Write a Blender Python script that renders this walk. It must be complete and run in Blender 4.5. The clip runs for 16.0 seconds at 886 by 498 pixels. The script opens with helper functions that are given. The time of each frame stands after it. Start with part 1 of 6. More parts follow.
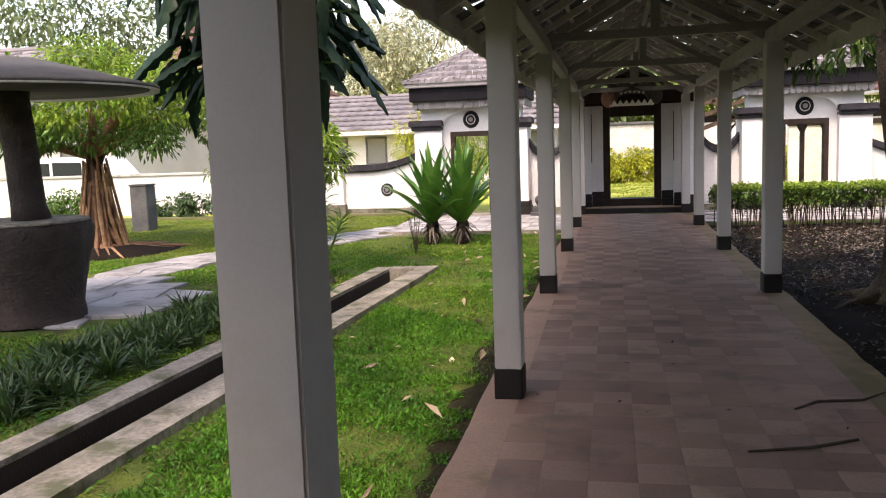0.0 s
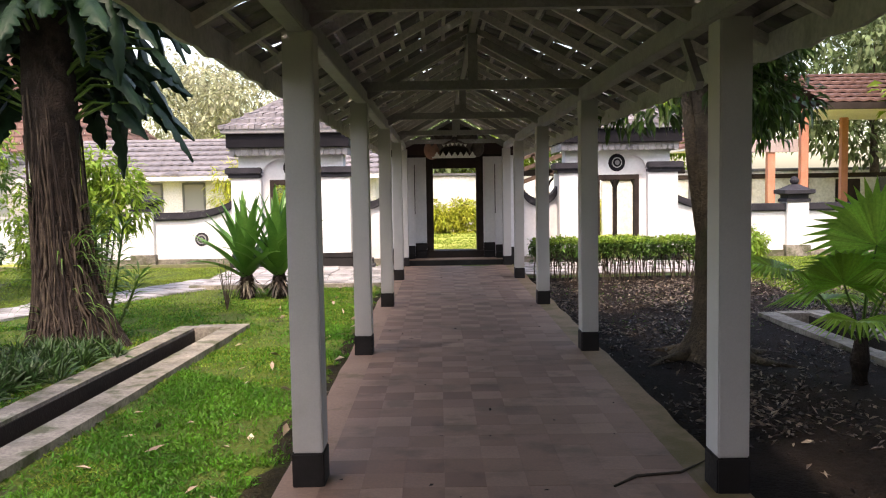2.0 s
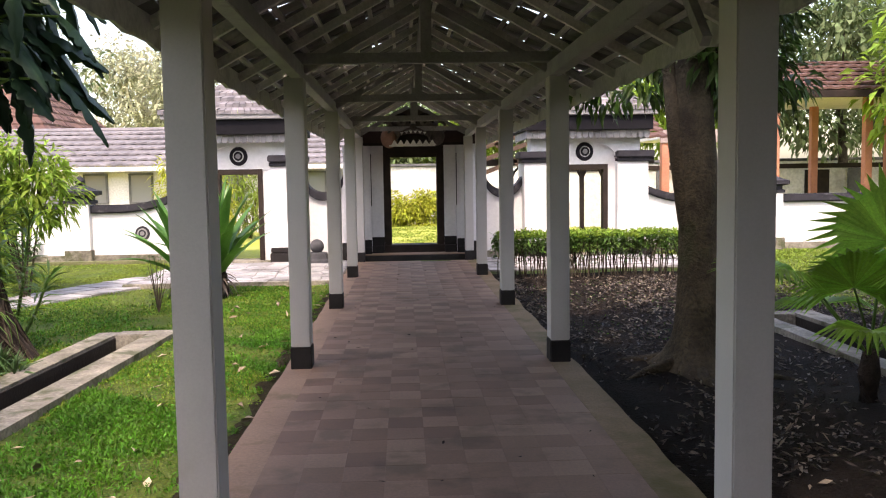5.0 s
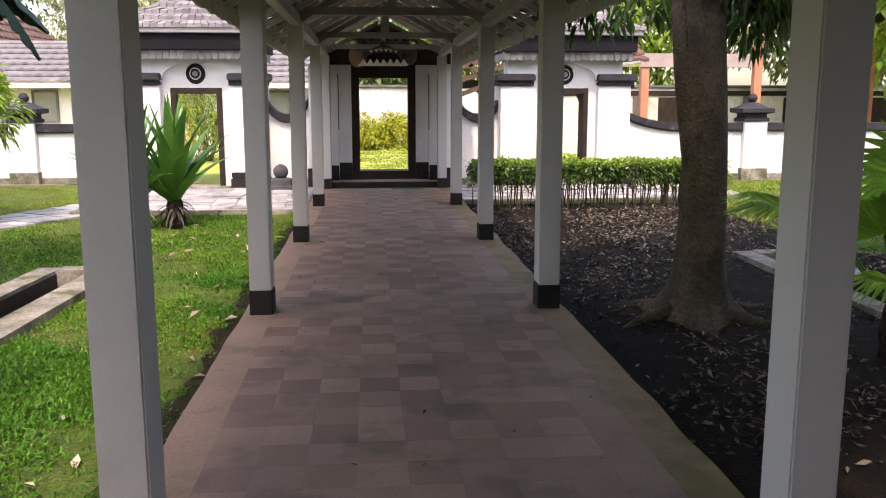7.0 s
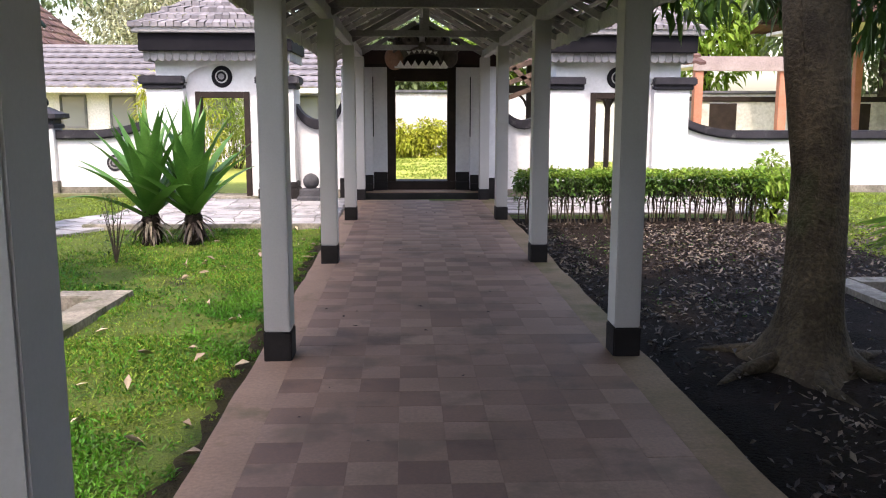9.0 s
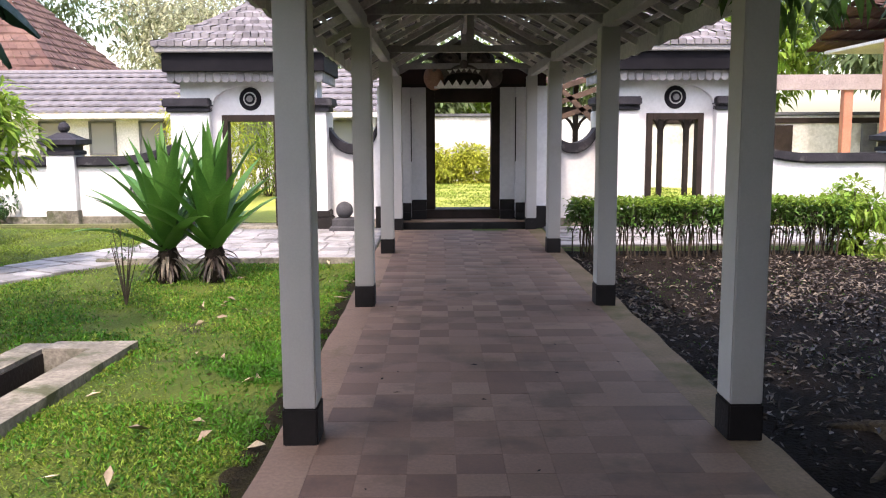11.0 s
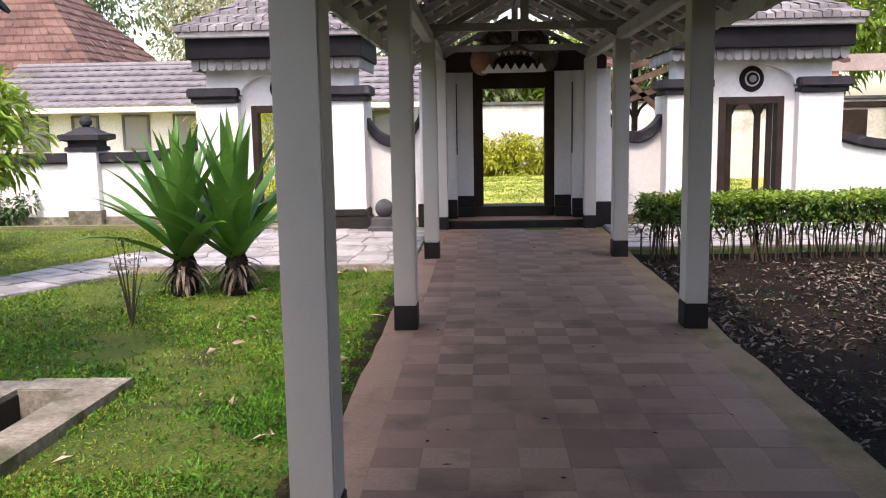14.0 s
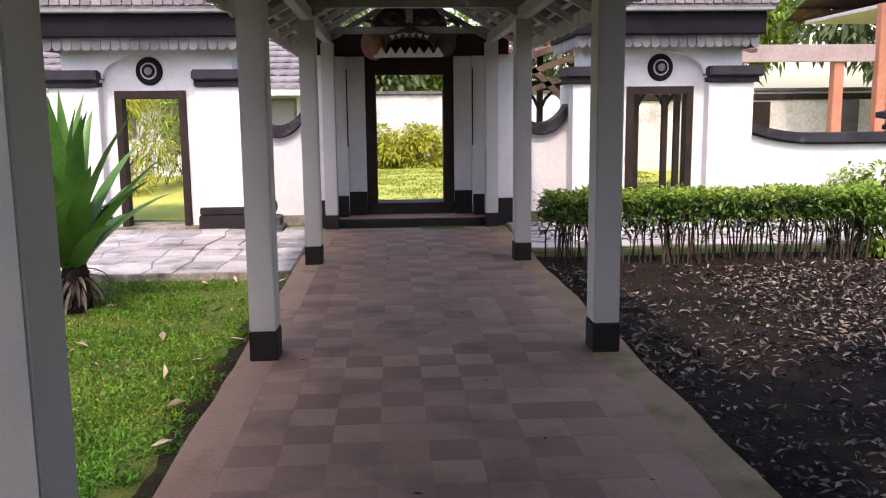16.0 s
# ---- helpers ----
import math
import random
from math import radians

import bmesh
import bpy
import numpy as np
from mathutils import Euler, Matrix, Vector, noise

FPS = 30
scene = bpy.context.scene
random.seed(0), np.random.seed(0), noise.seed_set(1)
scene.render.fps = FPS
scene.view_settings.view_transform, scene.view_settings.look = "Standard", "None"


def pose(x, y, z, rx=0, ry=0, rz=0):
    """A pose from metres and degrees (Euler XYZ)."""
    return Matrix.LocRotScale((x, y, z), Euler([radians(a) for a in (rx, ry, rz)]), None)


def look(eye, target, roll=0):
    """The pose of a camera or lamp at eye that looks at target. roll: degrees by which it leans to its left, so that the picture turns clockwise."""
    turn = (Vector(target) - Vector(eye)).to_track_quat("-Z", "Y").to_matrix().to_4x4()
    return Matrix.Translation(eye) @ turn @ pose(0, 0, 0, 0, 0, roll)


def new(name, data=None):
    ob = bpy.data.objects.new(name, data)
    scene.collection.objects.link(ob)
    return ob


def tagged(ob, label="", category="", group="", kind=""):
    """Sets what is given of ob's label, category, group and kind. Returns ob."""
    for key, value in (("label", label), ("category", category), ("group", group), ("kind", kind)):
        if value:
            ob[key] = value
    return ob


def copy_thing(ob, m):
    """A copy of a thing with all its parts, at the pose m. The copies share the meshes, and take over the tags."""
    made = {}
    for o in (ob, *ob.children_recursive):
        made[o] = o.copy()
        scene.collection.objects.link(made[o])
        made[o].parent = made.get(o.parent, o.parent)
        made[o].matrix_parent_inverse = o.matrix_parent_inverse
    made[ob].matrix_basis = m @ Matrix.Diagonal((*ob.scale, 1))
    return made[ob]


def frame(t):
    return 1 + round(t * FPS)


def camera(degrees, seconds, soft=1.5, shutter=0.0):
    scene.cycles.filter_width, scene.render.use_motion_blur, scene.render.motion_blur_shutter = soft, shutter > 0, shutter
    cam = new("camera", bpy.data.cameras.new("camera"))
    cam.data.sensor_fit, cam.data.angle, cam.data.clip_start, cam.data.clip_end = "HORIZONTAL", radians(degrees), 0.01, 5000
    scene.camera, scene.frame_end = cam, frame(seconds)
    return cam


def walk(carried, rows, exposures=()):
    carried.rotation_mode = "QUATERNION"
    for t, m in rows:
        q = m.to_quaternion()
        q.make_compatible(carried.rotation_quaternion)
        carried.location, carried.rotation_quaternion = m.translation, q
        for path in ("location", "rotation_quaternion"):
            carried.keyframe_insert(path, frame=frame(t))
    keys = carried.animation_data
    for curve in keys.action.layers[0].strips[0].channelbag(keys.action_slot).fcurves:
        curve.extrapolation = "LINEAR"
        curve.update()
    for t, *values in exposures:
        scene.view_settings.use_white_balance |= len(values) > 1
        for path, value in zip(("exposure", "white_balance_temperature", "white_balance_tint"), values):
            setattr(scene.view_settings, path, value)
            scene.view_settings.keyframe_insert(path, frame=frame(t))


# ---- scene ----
cam = camera(54.5, 16.0, soft=1.1)
PATH = [
    (0, (-0.433, -2.996, 1.518), (-0.819, -1.049, 1.28), -2.0),
    (0.5, (-0.308, -2.804, 1.505), (-0.602, -0.843, 1.244), -2.7),
    (1, (-0.25, -2.663, 1.527), (-0.378, -0.683, 1.272), -2.6),
    (1.5, (-0.279, -2.603, 1.552), (-0.227, -0.611, 1.376), -1.5),
    (2, (-0.339, -2.468, 1.557), (-0.331, -0.473, 1.419), -0.9),
    (2.5, (-0.32, -2.283, 1.563), (-0.566, -0.301, 1.458), -1.0),
    (3, (-0.24, -2.123, 1.568), (-0.614, -0.16, 1.496), -0.7),
    (3.5, (-0.224, -1.866, 1.547), (-0.461, 0.119, 1.486), 0.0),
    (4, (-0.262, -1.702, 1.547), (-0.33, 0.294, 1.439), -0.1),
    (4.5, (-0.229, -1.582, 1.53), (-0.204, 0.411, 1.364), -0.8),
    (4.7, (-0.203, -1.519, 1.529), (-0.151, 0.474, 1.379), -0.9),
    (6.8, (-0.262, -0.77, 1.55), (-0.054, 1.192, 1.222), 0.3),
    (7, (-0.252, -0.664, 1.55), (-0.088, 1.3, 1.214), 0.0),
    (7.5, (-0.25, -0.341, 1.544), (-0.144, 1.626, 1.199), 0.0),
    (8, (-0.291, -0.028, 1.537), (-0.187, 1.939, 1.19), 0.0),
    (8.5, (-0.313, 0.253, 1.528), (-0.212, 2.223, 1.193), 0.1),
    (9, (-0.293, 0.495, 1.523), (-0.206, 2.467, 1.202), 0.1),
    (11.5, (-0.451, 1.851, 1.481), (-0.447, 3.835, 1.226), -0.3),
    (12, (-0.499, 2.032, 1.498), (-0.49, 4.017, 1.249), -0.3),
    (12.5, (-0.524, 2.219, 1.495), (-0.54, 4.204, 1.257), -0.4),
    (13, (-0.49, 2.448, 1.491), (-0.566, 4.433, 1.259), -0.7),
    (13.5, (-0.464, 2.649, 1.498), (-0.572, 4.63, 1.249), -1.0),
    (14, (-0.486, 2.849, 1.482), (-0.577, 4.827, 1.197), -1.0),
    (14.5, (-0.497, 3.084, 1.464), (-0.55, 5.058, 1.144), -0.7),
    (15, (-0.392, 3.386, 1.479), (-0.414, 5.358, 1.146), -0.7),
    (15.5, (-0.286, 3.648, 1.48), (-0.256, 5.622, 1.159), -0.8),
    (16, (-0.252, 3.877, 1.465), (-0.138, 5.849, 1.156), -0.6),
]
walk(cam, [(t, look(eye, target, roll)) for t, eye, target, roll in PATH], [(0, 0.90, 7600, 21), (1.5, 1.05, 7450, 20), (3, 1.2, 7700, 19), (4.5, 1.17, 7450, 20), (7, 1.10, 7350, 20), (8.5, 1.14, 7000, 19), (9, 1.16, 6850, 19), (13, 1.04, 6900, 20), (14.5, 0.90, 7050, 21), (16, 0.89, 6900, 24)])

# ---- exposure, world and sun ----
SUN_AZ, SUN_EL = radians(187), radians(58)
world = bpy.data.worlds.new("sky")
scene.world = world
world.use_nodes = True
wn = world.node_tree
sky = wn.nodes.new("ShaderNodeTexSky")
sky.sky_type = "NISHITA"
sky.sun_disc = False
sky.sun_elevation = SUN_EL
sky.sun_rotation = SUN_AZ
sky.air_density = 1.2
sky.dust_density = 3.0
wn.nodes["Background"].inputs["Strength"].default_value = 0.27
wn.links.new(sky.outputs["Color"], wn.nodes["Background"].inputs["Color"])
sun_data = bpy.data.lights.new("sun", "SUN")
sun_data.energy = 1.8
sun_data.angle = radians(3.0)
sun_data.color = (1.0, 0.95, 0.86)
sun = new("sun", sun_data)
sun_dir = Vector((math.sin(SUN_AZ) * math.cos(SUN_EL), math.cos(SUN_AZ) * math.cos(SUN_EL), math.sin(SUN_EL)))
sun.matrix_world = look(sun_dir * 60, (0, 0, 0))

rng = np.random.default_rng(7)


# ---- materials ----
def mat(name, c1, c2, scale=2.0, fine=40.0, rough=0.8, bump=0.3, vary=0.0, island=0.0, translucent=0.0, spec=0.3, metal=0.0, stain=None, stain_scale=0.8, stain_at=0.6, dist=0.01, grainy=0.18):
    """A surface of two mixed tones with fine grain, optional stains, per-object or per-island variation."""
    m = bpy.data.materials.new(name)
    m.use_nodes = True
    nt = m.node_tree
    N, K = nt.nodes.new, nt.links.new
    bsdf = nt.nodes["Principled BSDF"]
    geo = N("ShaderNodeNewGeometry")

    def noise_tex(s, detail=5.0, offset=0.0):
        t = N("ShaderNodeTexNoise")
        t.inputs["Scale"].default_value = s
        t.inputs["Detail"].default_value = detail
        t.inputs["Roughness"].default_value = 0.6
        K(geo.outputs["Position"], t.inputs["Vector"])
        return t.outputs["Fac"]

    def mix(fac, a, b, blend="MIX"):
        x = N("ShaderNodeMix")
        x.data_type, x.blend_type = "RGBA", blend
        for sock, v in ((x.inputs[0], fac), (x.inputs[6], a), (x.inputs[7], b)):
            if hasattr(v, "is_output"):
                K(v, sock)
            else:
                sock.default_value = v if isinstance(v, float) else (*v, 1.0)
        return x.outputs[2]

    def ramp(v, lo, hi, a=0.0, b=1.0):
        r = N("ShaderNodeMapRange")
        for i, val in enumerate((lo, hi, a, b)):
            r.inputs[i + 1].default_value = val
        K(v, r.inputs[0])
        return r.outputs[0]

    big, small = noise_tex(scale), noise_tex(fine, 3.0)
    col = mix(ramp(big, 0.35, 0.65), c1, c2)
    grain = ramp(small, 0.3, 0.7, 1.0 - grainy, 1.0 + 0.8 * grainy)
    g = N("ShaderNodeCombineColor")
    for i in range(3):
        K(grain, g.inputs[i])
    col = mix(1.0, col, g.outputs[0], "MULTIPLY")
    if stain:
        col = mix(ramp(noise_tex(stain_scale, 8.0), stain_at, stain_at + 0.12, 0.0, 0.8), col, stain)
    if vary or island:
        if vary:
            src = N("ShaderNodeObjectInfo").outputs["Random"]
        else:
            src = geo.outputs["Random Per Island"]
        v = vary or island
        h = N("ShaderNodeHueSaturation")
        K(ramp(src, 0.0, 1.0, 1.0 - v, 1.0 + v), h.inputs["Value"])
        K(ramp(src, 0.0, 1.0, 0.5 - 0.03 * v, 0.5 + 0.03 * v), h.inputs["Hue"])
        K(col, h.inputs["Color"])
        col = h.outputs["Color"]
    K(col, bsdf.inputs["Base Color"])
    K(ramp(small, 0.3, 0.7, max(rough - 0.1, 0.05), min(rough + 0.1, 1.0)), bsdf.inputs["Roughness"])
    bsdf.inputs["Specular IOR Level"].default_value = spec
    bsdf.inputs["Metallic"].default_value = metal
    if bump:
        b = N("ShaderNodeBump")
        b.inputs["Strength"].default_value = bump
        b.inputs["Distance"].default_value = dist
        add = N("ShaderNodeMath")
        K(small, add.inputs[0])
        K(big, add.inputs[1])
        K(add.outputs[0], b.inputs["Height"])
        K(b.outputs[0], bsdf.inputs["Normal"])
    if translucent:
        tr = N("ShaderNodeBsdfTranslucent")
        K(col, tr.inputs["Color"])
        mx = N("ShaderNodeMixShader")
        mx.inputs[0].default_value = translucent
        K(bsdf.outputs[0], mx.inputs[1])
        K(tr.outputs[0], mx.inputs[2])
        K(mx.outputs[0], nt.nodes["Material Output"].inputs["Surface"])
    return m


def glass_mat(name, tint):
    m = bpy.data.materials.new(name)
    m.use_nodes = True
    b = m.node_tree.nodes["Principled BSDF"]
    b.inputs["Base Color"].default_value = (*tint, 1)
    b.inputs["Roughness"].default_value = 0.05
    b.inputs["Specular IOR Level"].default_value = 0.8
    return m


M_POST = mat("post_paint", (0.45, 0.43, 0.41), (0.51, 0.49, 0.465), 0.8, 90, 0.75, 0.06, stain=(0.40, 0.37, 0.32), stain_scale=1.2, stain_at=0.64, grainy=0.04)
M_BASE = mat("black_paint", (0.014, 0.012, 0.012), (0.024, 0.021, 0.021), 3, 50, 0.7, 0.2, spec=0.2, stain=(0.06, 0.052, 0.048), stain_scale=5, stain_at=0.64)
M_TILE = mat("cement_tile", (0.325, 0.207, 0.150), (0.25, 0.159, 0.115), 0.9, 55, 0.68, 0.2, vary=0.10, spec=0.24, stain=(0.175, 0.117, 0.084), stain_scale=2.2, stain_at=0.50, dist=0.004, grainy=0.16)
M_TILE_DARK = mat("cement_tile_dark", (0.262, 0.160, 0.115), (0.195, 0.120, 0.087), 0.9, 55, 0.68, 0.2, vary=0.13, spec=0.24, stain=(0.15, 0.098, 0.071), stain_scale=2.2, stain_at=0.52, dist=0.004, grainy=0.16)
M_TILE_FAR = mat("cement_tile_far", (0.325, 0.207, 0.150), (0.25, 0.159, 0.115), 0.9, 55, 0.68, 0.2, island=0.10, spec=0.24, stain=(0.175, 0.117, 0.084), stain_scale=2.2, stain_at=0.50, dist=0.004, grainy=0.16)
M_TILE_DARK_FAR = mat("cement_tile_dark_far", (0.262, 0.160, 0.115), (0.195, 0.120, 0.087), 0.9, 55, 0.68, 0.2, island=0.13, spec=0.24, stain=(0.15, 0.098, 0.071), stain_scale=2.2, stain_at=0.52, dist=0.004, grainy=0.16)
M_CEMENT = mat("cement_border", (0.34, 0.222, 0.155), (0.27, 0.174, 0.122), 1.4, 45, 0.8, 0.3, stain=(0.15, 0.115, 0.06), stain_scale=2.4, stain_at=0.55, grainy=0.16)
M_MOSSY = mat("mossy_cement_border", (0.30, 0.200, 0.128), (0.21, 0.150, 0.080), 1.8, 45, 0.85, 0.4, stain=(0.125, 0.105, 0.036), stain_scale=1.3, stain_at=0.48, grainy=0.2)
M_CURB = mat("old_concrete", (0.30, 0.27, 0.225), (0.145, 0.13, 0.105), 2.6, 30, 0.9, 0.7, stain=(0.055, 0.065, 0.025), stain_scale=3.4, stain_at=0.51, grainy=0.35)
M_DRAIN = mat("dark_drain", (0.028, 0.020, 0.015), (0.018, 0.015, 0.011), 3, 40, 0.7, 0.5)
M_LAWN = mat("lawn_soil", (0.056, 0.098, 0.012), (0.112, 0.142, 0.020), 1.3, 60, 0.95, 1.0, stain=(0.032, 0.025, 0.016), stain_scale=1.5, stain_at=0.57, dist=0.03, grainy=0.4)
M_SOIL = mat("dark_soil", (0.011, 0.008, 0.0065), (0.024, 0.017, 0.0135), 1.8, 40, 0.9, 1.0, spec=0.08, stain=(0.036, 0.04, 0.015), stain_scale=1.4, stain_at=0.64, dist=0.03, grainy=0.3)
# lit copy of the lawn: sunshine behind the gates is put into the colour
M_SUNLAWN = mat("far_lawn_sunlit", (0.28, 0.32, 0.05), (0.38, 0.38, 0.09), 0.7, 15, 0.95, 0.8, dist=0.03)
M_WALL = mat("white_wash", (0.70, 0.695, 0.70), (0.63, 0.625, 0.635), 1.2, 20, 0.85, 0.15, stain=(0.54, 0.53, 0.51), stain_scale=1.4, stain_at=0.62, grainy=0.06)
M_COPING = mat("dark_coping", (0.020, 0.019, 0.024), (0.036, 0.034, 0.042), 2.5, 35, 0.75, 0.4, spec=0.2, stain=(0.10, 0.095, 0.10), stain_scale=3.5, stain_at=0.60)
M_SOFFIT = mat("soffit_black", (0.006, 0.0055, 0.008), (0.011, 0.010, 0.013), 3, 40, 0.8, 0.2, spec=0.15)
M_WOOD = mat("dark_wood", (0.018, 0.012, 0.010), (0.032, 0.022, 0.018), 4, 60, 0.7, 0.3, spec=0.2)
M_REDWOOD = mat("brown_red_wood", (0.030, 0.014, 0.012), (0.046, 0.021, 0.017), 4, 60, 0.6, 0.3)
M_BEAM = mat("grey_beam", (0.25, 0.238, 0.228), (0.33, 0.316, 0.30), 3, 40, 0.65, 0.3, stain=(0.14, 0.12, 0.11), stain_scale=3, spec=0.4)
M_RAFTER = mat("weathered_rafter", (0.40, 0.375, 0.35), (0.54, 0.51, 0.48), 5, 50, 0.55, 0.3, island=0.3, spec=0.5)
M_SHINGLE = mat("roof_shingle_under", (0.14, 0.13, 0.127), (0.22, 0.205, 0.20), 4, 40, 0.7, 0.4, island=0.5)
M_FASCIA = mat("fascia_grey", (0.42, 0.41, 0.39), (0.50, 0.49, 0.46), 2, 30, 0.8, 0.3, stain=(0.22, 0.21, 0.19), stain_scale=2.2, stain_at=0.55)
M_GREYROOF = mat("grey_roof_tile", (0.158, 0.146, 0.158), (0.23, 0.213, 0.226), 1.5, 20, 0.75, 0.5, island=0.25, stain=(0.09, 0.082, 0.084), stain_scale=1.0)
M_REDROOF = mat("red_roof_tile", (0.105, 0.056, 0.046), (0.155, 0.088, 0.072), 1.5, 20, 0.8, 0.5, island=0.3, stain=(0.05, 0.034, 0.03), stain_scale=1.6, stain_at=0.58)
M_VALANCE = mat("valance_grey", (0.20, 0.19, 0.20), (0.27, 0.26, 0.26), 3, 40, 0.7, 0.2, island=0.2)
M_STONEPAVE = mat("flagstone", (0.36, 0.345, 0.35), (0.25, 0.24, 0.245), 1.5, 25, 0.6, 0.4, vary=0.25, stain=(0.13, 0.12, 0.115), stain_scale=3, stain_at=0.52)
M_PAVEBED = mat("paving_bed", (0.22, 0.21, 0.19), (0.15, 0.145, 0.13), 2, 30, 0.9, 0.5)
M_CARVE = mat("carved_relief_paint", (0.26, 0.13, 0.08), (0.33, 0.19, 0.13), 6, 40, 0.7, 0.4)
M_CARVE2 = mat("carved_relief_grey", (0.075, 0.060, 0.052), (0.13, 0.105, 0.09), 6, 40, 0.7, 0.4)
M_TOOTH = mat("relief_white_paint", (0.75, 0.74, 0.70), (0.68, 0.66, 0.62), 6, 40, 0.7, 0.2)
M_BARK = mat("tree_bark", (0.042, 0.033, 0.023), (0.090, 0.072, 0.048), 5, 40, 0.95, 1.0, stain=(0.046, 0.052, 0.022), stain_scale=2.2, stain_at=0.56, dist=0.02, grainy=0.35)
M_DARKBARK = mat("fibrous_bark", (0.015, 0.010, 0.008), (0.038, 0.026, 0.020), 7, 45, 0.95, 1.0, dist=0.03)
M_ROOT = mat("aerial_root", (0.17, 0.088, 0.052), (0.37, 0.215, 0.125), 5, 40, 0.9, 0.6, dist=0.02, island=0.4)
M_VINE = mat("dry_vine", (0.018, 0.012, 0.010), (0.062, 0.045, 0.034), 9, 50, 0.9, 0.4, island=0.7)
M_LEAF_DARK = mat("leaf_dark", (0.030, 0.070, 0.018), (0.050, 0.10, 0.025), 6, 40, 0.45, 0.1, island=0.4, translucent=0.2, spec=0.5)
M_LEAF_MANGO = mat("leaf_mango", (0.045, 0.098, 0.020), (0.085, 0.155, 0.030), 5, 40, 0.42, 0.1, island=0.5, translucent=0.3, spec=0.5)
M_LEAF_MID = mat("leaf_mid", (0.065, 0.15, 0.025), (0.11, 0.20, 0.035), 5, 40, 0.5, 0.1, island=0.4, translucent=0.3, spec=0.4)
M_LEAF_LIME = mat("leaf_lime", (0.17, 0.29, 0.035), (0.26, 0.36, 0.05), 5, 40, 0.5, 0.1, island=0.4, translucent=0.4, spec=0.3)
M_LEAF_PHILO = mat("leaf_philodendron", (0.007, 0.022, 0.011), (0.016, 0.040, 0.018), 5, 60, 0.5, 0.2, island=0.6, translucent=0.12, spec=0.22)
M_LEAF_FAN = mat("leaf_fan_palm", (0.15, 0.32, 0.035), (0.23, 0.42, 0.05), 6, 60, 0.45, 0.1, island=0.3, translucent=0.45, spec=0.4)
M_YUCCA = mat("leaf_sword", (0.050, 0.165, 0.026), (0.10, 0.25, 0.042), 3, 60, 0.40, 0.2, island=0.3, translucent=0.2, spec=0.5)
M_GRASS = mat("grass_blades", (0.038, 0.135, 0.008), (0.09, 0.225, 0.014), 1.0, 30, 0.55, 0.0, island=0.5, translucent=0.3, spec=0.3)
# lit copy of the blades for sunny lawn; also serves moss patches and bamboo
M_GRASS_SUN = mat("grass_blades_sun_moss", (0.145, 0.225, 0.024), (0.225, 0.285, 0.040), 1.0, 30, 0.6, 0.0, island=0.5, translucent=0.3, spec=0.3)
# strong sun on the plants behind the gates is put into this yellow
M_LEAF_YELLOW = mat("leaf_sun_yellow", (0.30, 0.34, 0.035), (0.42, 0.42, 0.05), 4, 40, 0.5, 0.0, island=0.4, translucent=0.35, spec=0.3)
M_DEAD = mat("dead_leaf", (0.055, 0.040, 0.032), (0.19, 0.148, 0.118), 5, 60, 0.5, 0.1, island=0.9, spec=0.35)
M_FAR = mat("far_foliage", (0.10, 0.15, 0.06), (0.17, 0.21, 0.10), 0.8, 10, 0.7, 0.0, island=0.45, translucent=0.35, spec=0.2)
# paler leaf tone for two of the distant trees
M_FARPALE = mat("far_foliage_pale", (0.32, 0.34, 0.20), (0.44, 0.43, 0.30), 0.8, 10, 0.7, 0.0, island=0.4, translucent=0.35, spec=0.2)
M_STUMP = mat("faux_bark_concrete", (0.026, 0.019, 0.018), (0.045, 0.034, 0.030), 5, 30, 0.75, 0.9, dist=0.03)
M_DISC = mat("umbrella_concrete", (0.66, 0.63, 0.59), (0.54, 0.51, 0.48), 2, 25, 0.85, 0.3, stain=(0.30, 0.28, 0.25), stain_scale=1.5)
M_DISCTOP = mat("umbrella_top", (0.07, 0.065, 0.06), (0.11, 0.10, 0.09), 2, 25, 0.85, 0.4)
M_SALMON = mat("salmon_paint", (0.42, 0.165, 0.105), (0.49, 0.215, 0.145), 3, 30, 0.7, 0.2)
M_GREYWALL = mat("grey_render", (0.085, 0.085, 0.09), (0.14, 0.138, 0.14), 3, 30, 0.85, 0.3)
M_STAINWALL = mat("stained_whitewash", (0.66, 0.645, 0.62), (0.52, 0.505, 0.475), 0.8, 12, 0.9, 0.3, stain=(0.30, 0.275, 0.23), stain_scale=0.9, stain_at=0.55)
M_CAR = mat("car_white", (0.75, 0.76, 0.78), (0.72, 0.73, 0.75), 1, 20, 0.25, 0.0, spec=0.6)
M_RUBBER = mat("rubber", (0.02, 0.02, 0.02), (0.03, 0.03, 0.03), 5, 40, 0.85, 0.1)
M_STEEL = mat("rim_steel", (0.45, 0.45, 0.46), (0.4, 0.4, 0.41), 5, 40, 0.35, 0.0, metal=0.8)
M_GLASS = glass_mat("dark_window_glass", (0.02, 0.025, 0.03))
M_PANE = glass_mat("grey_window_glass", (0.20, 0.20, 0.20))
M_STONEBALL = mat("andesite", (0.045, 0.045, 0.05), (0.075, 0.072, 0.078), 6, 40, 0.85, 0.5)
M_CREAM = mat("cream_wall", (0.68, 0.64, 0.65), (0.60, 0.565, 0.575), 1.0, 20, 0.85, 0.2)
M_TWIG = mat("twig", (0.045, 0.035, 0.025), (0.085, 0.066, 0.046), 8, 40, 0.9, 0.3)


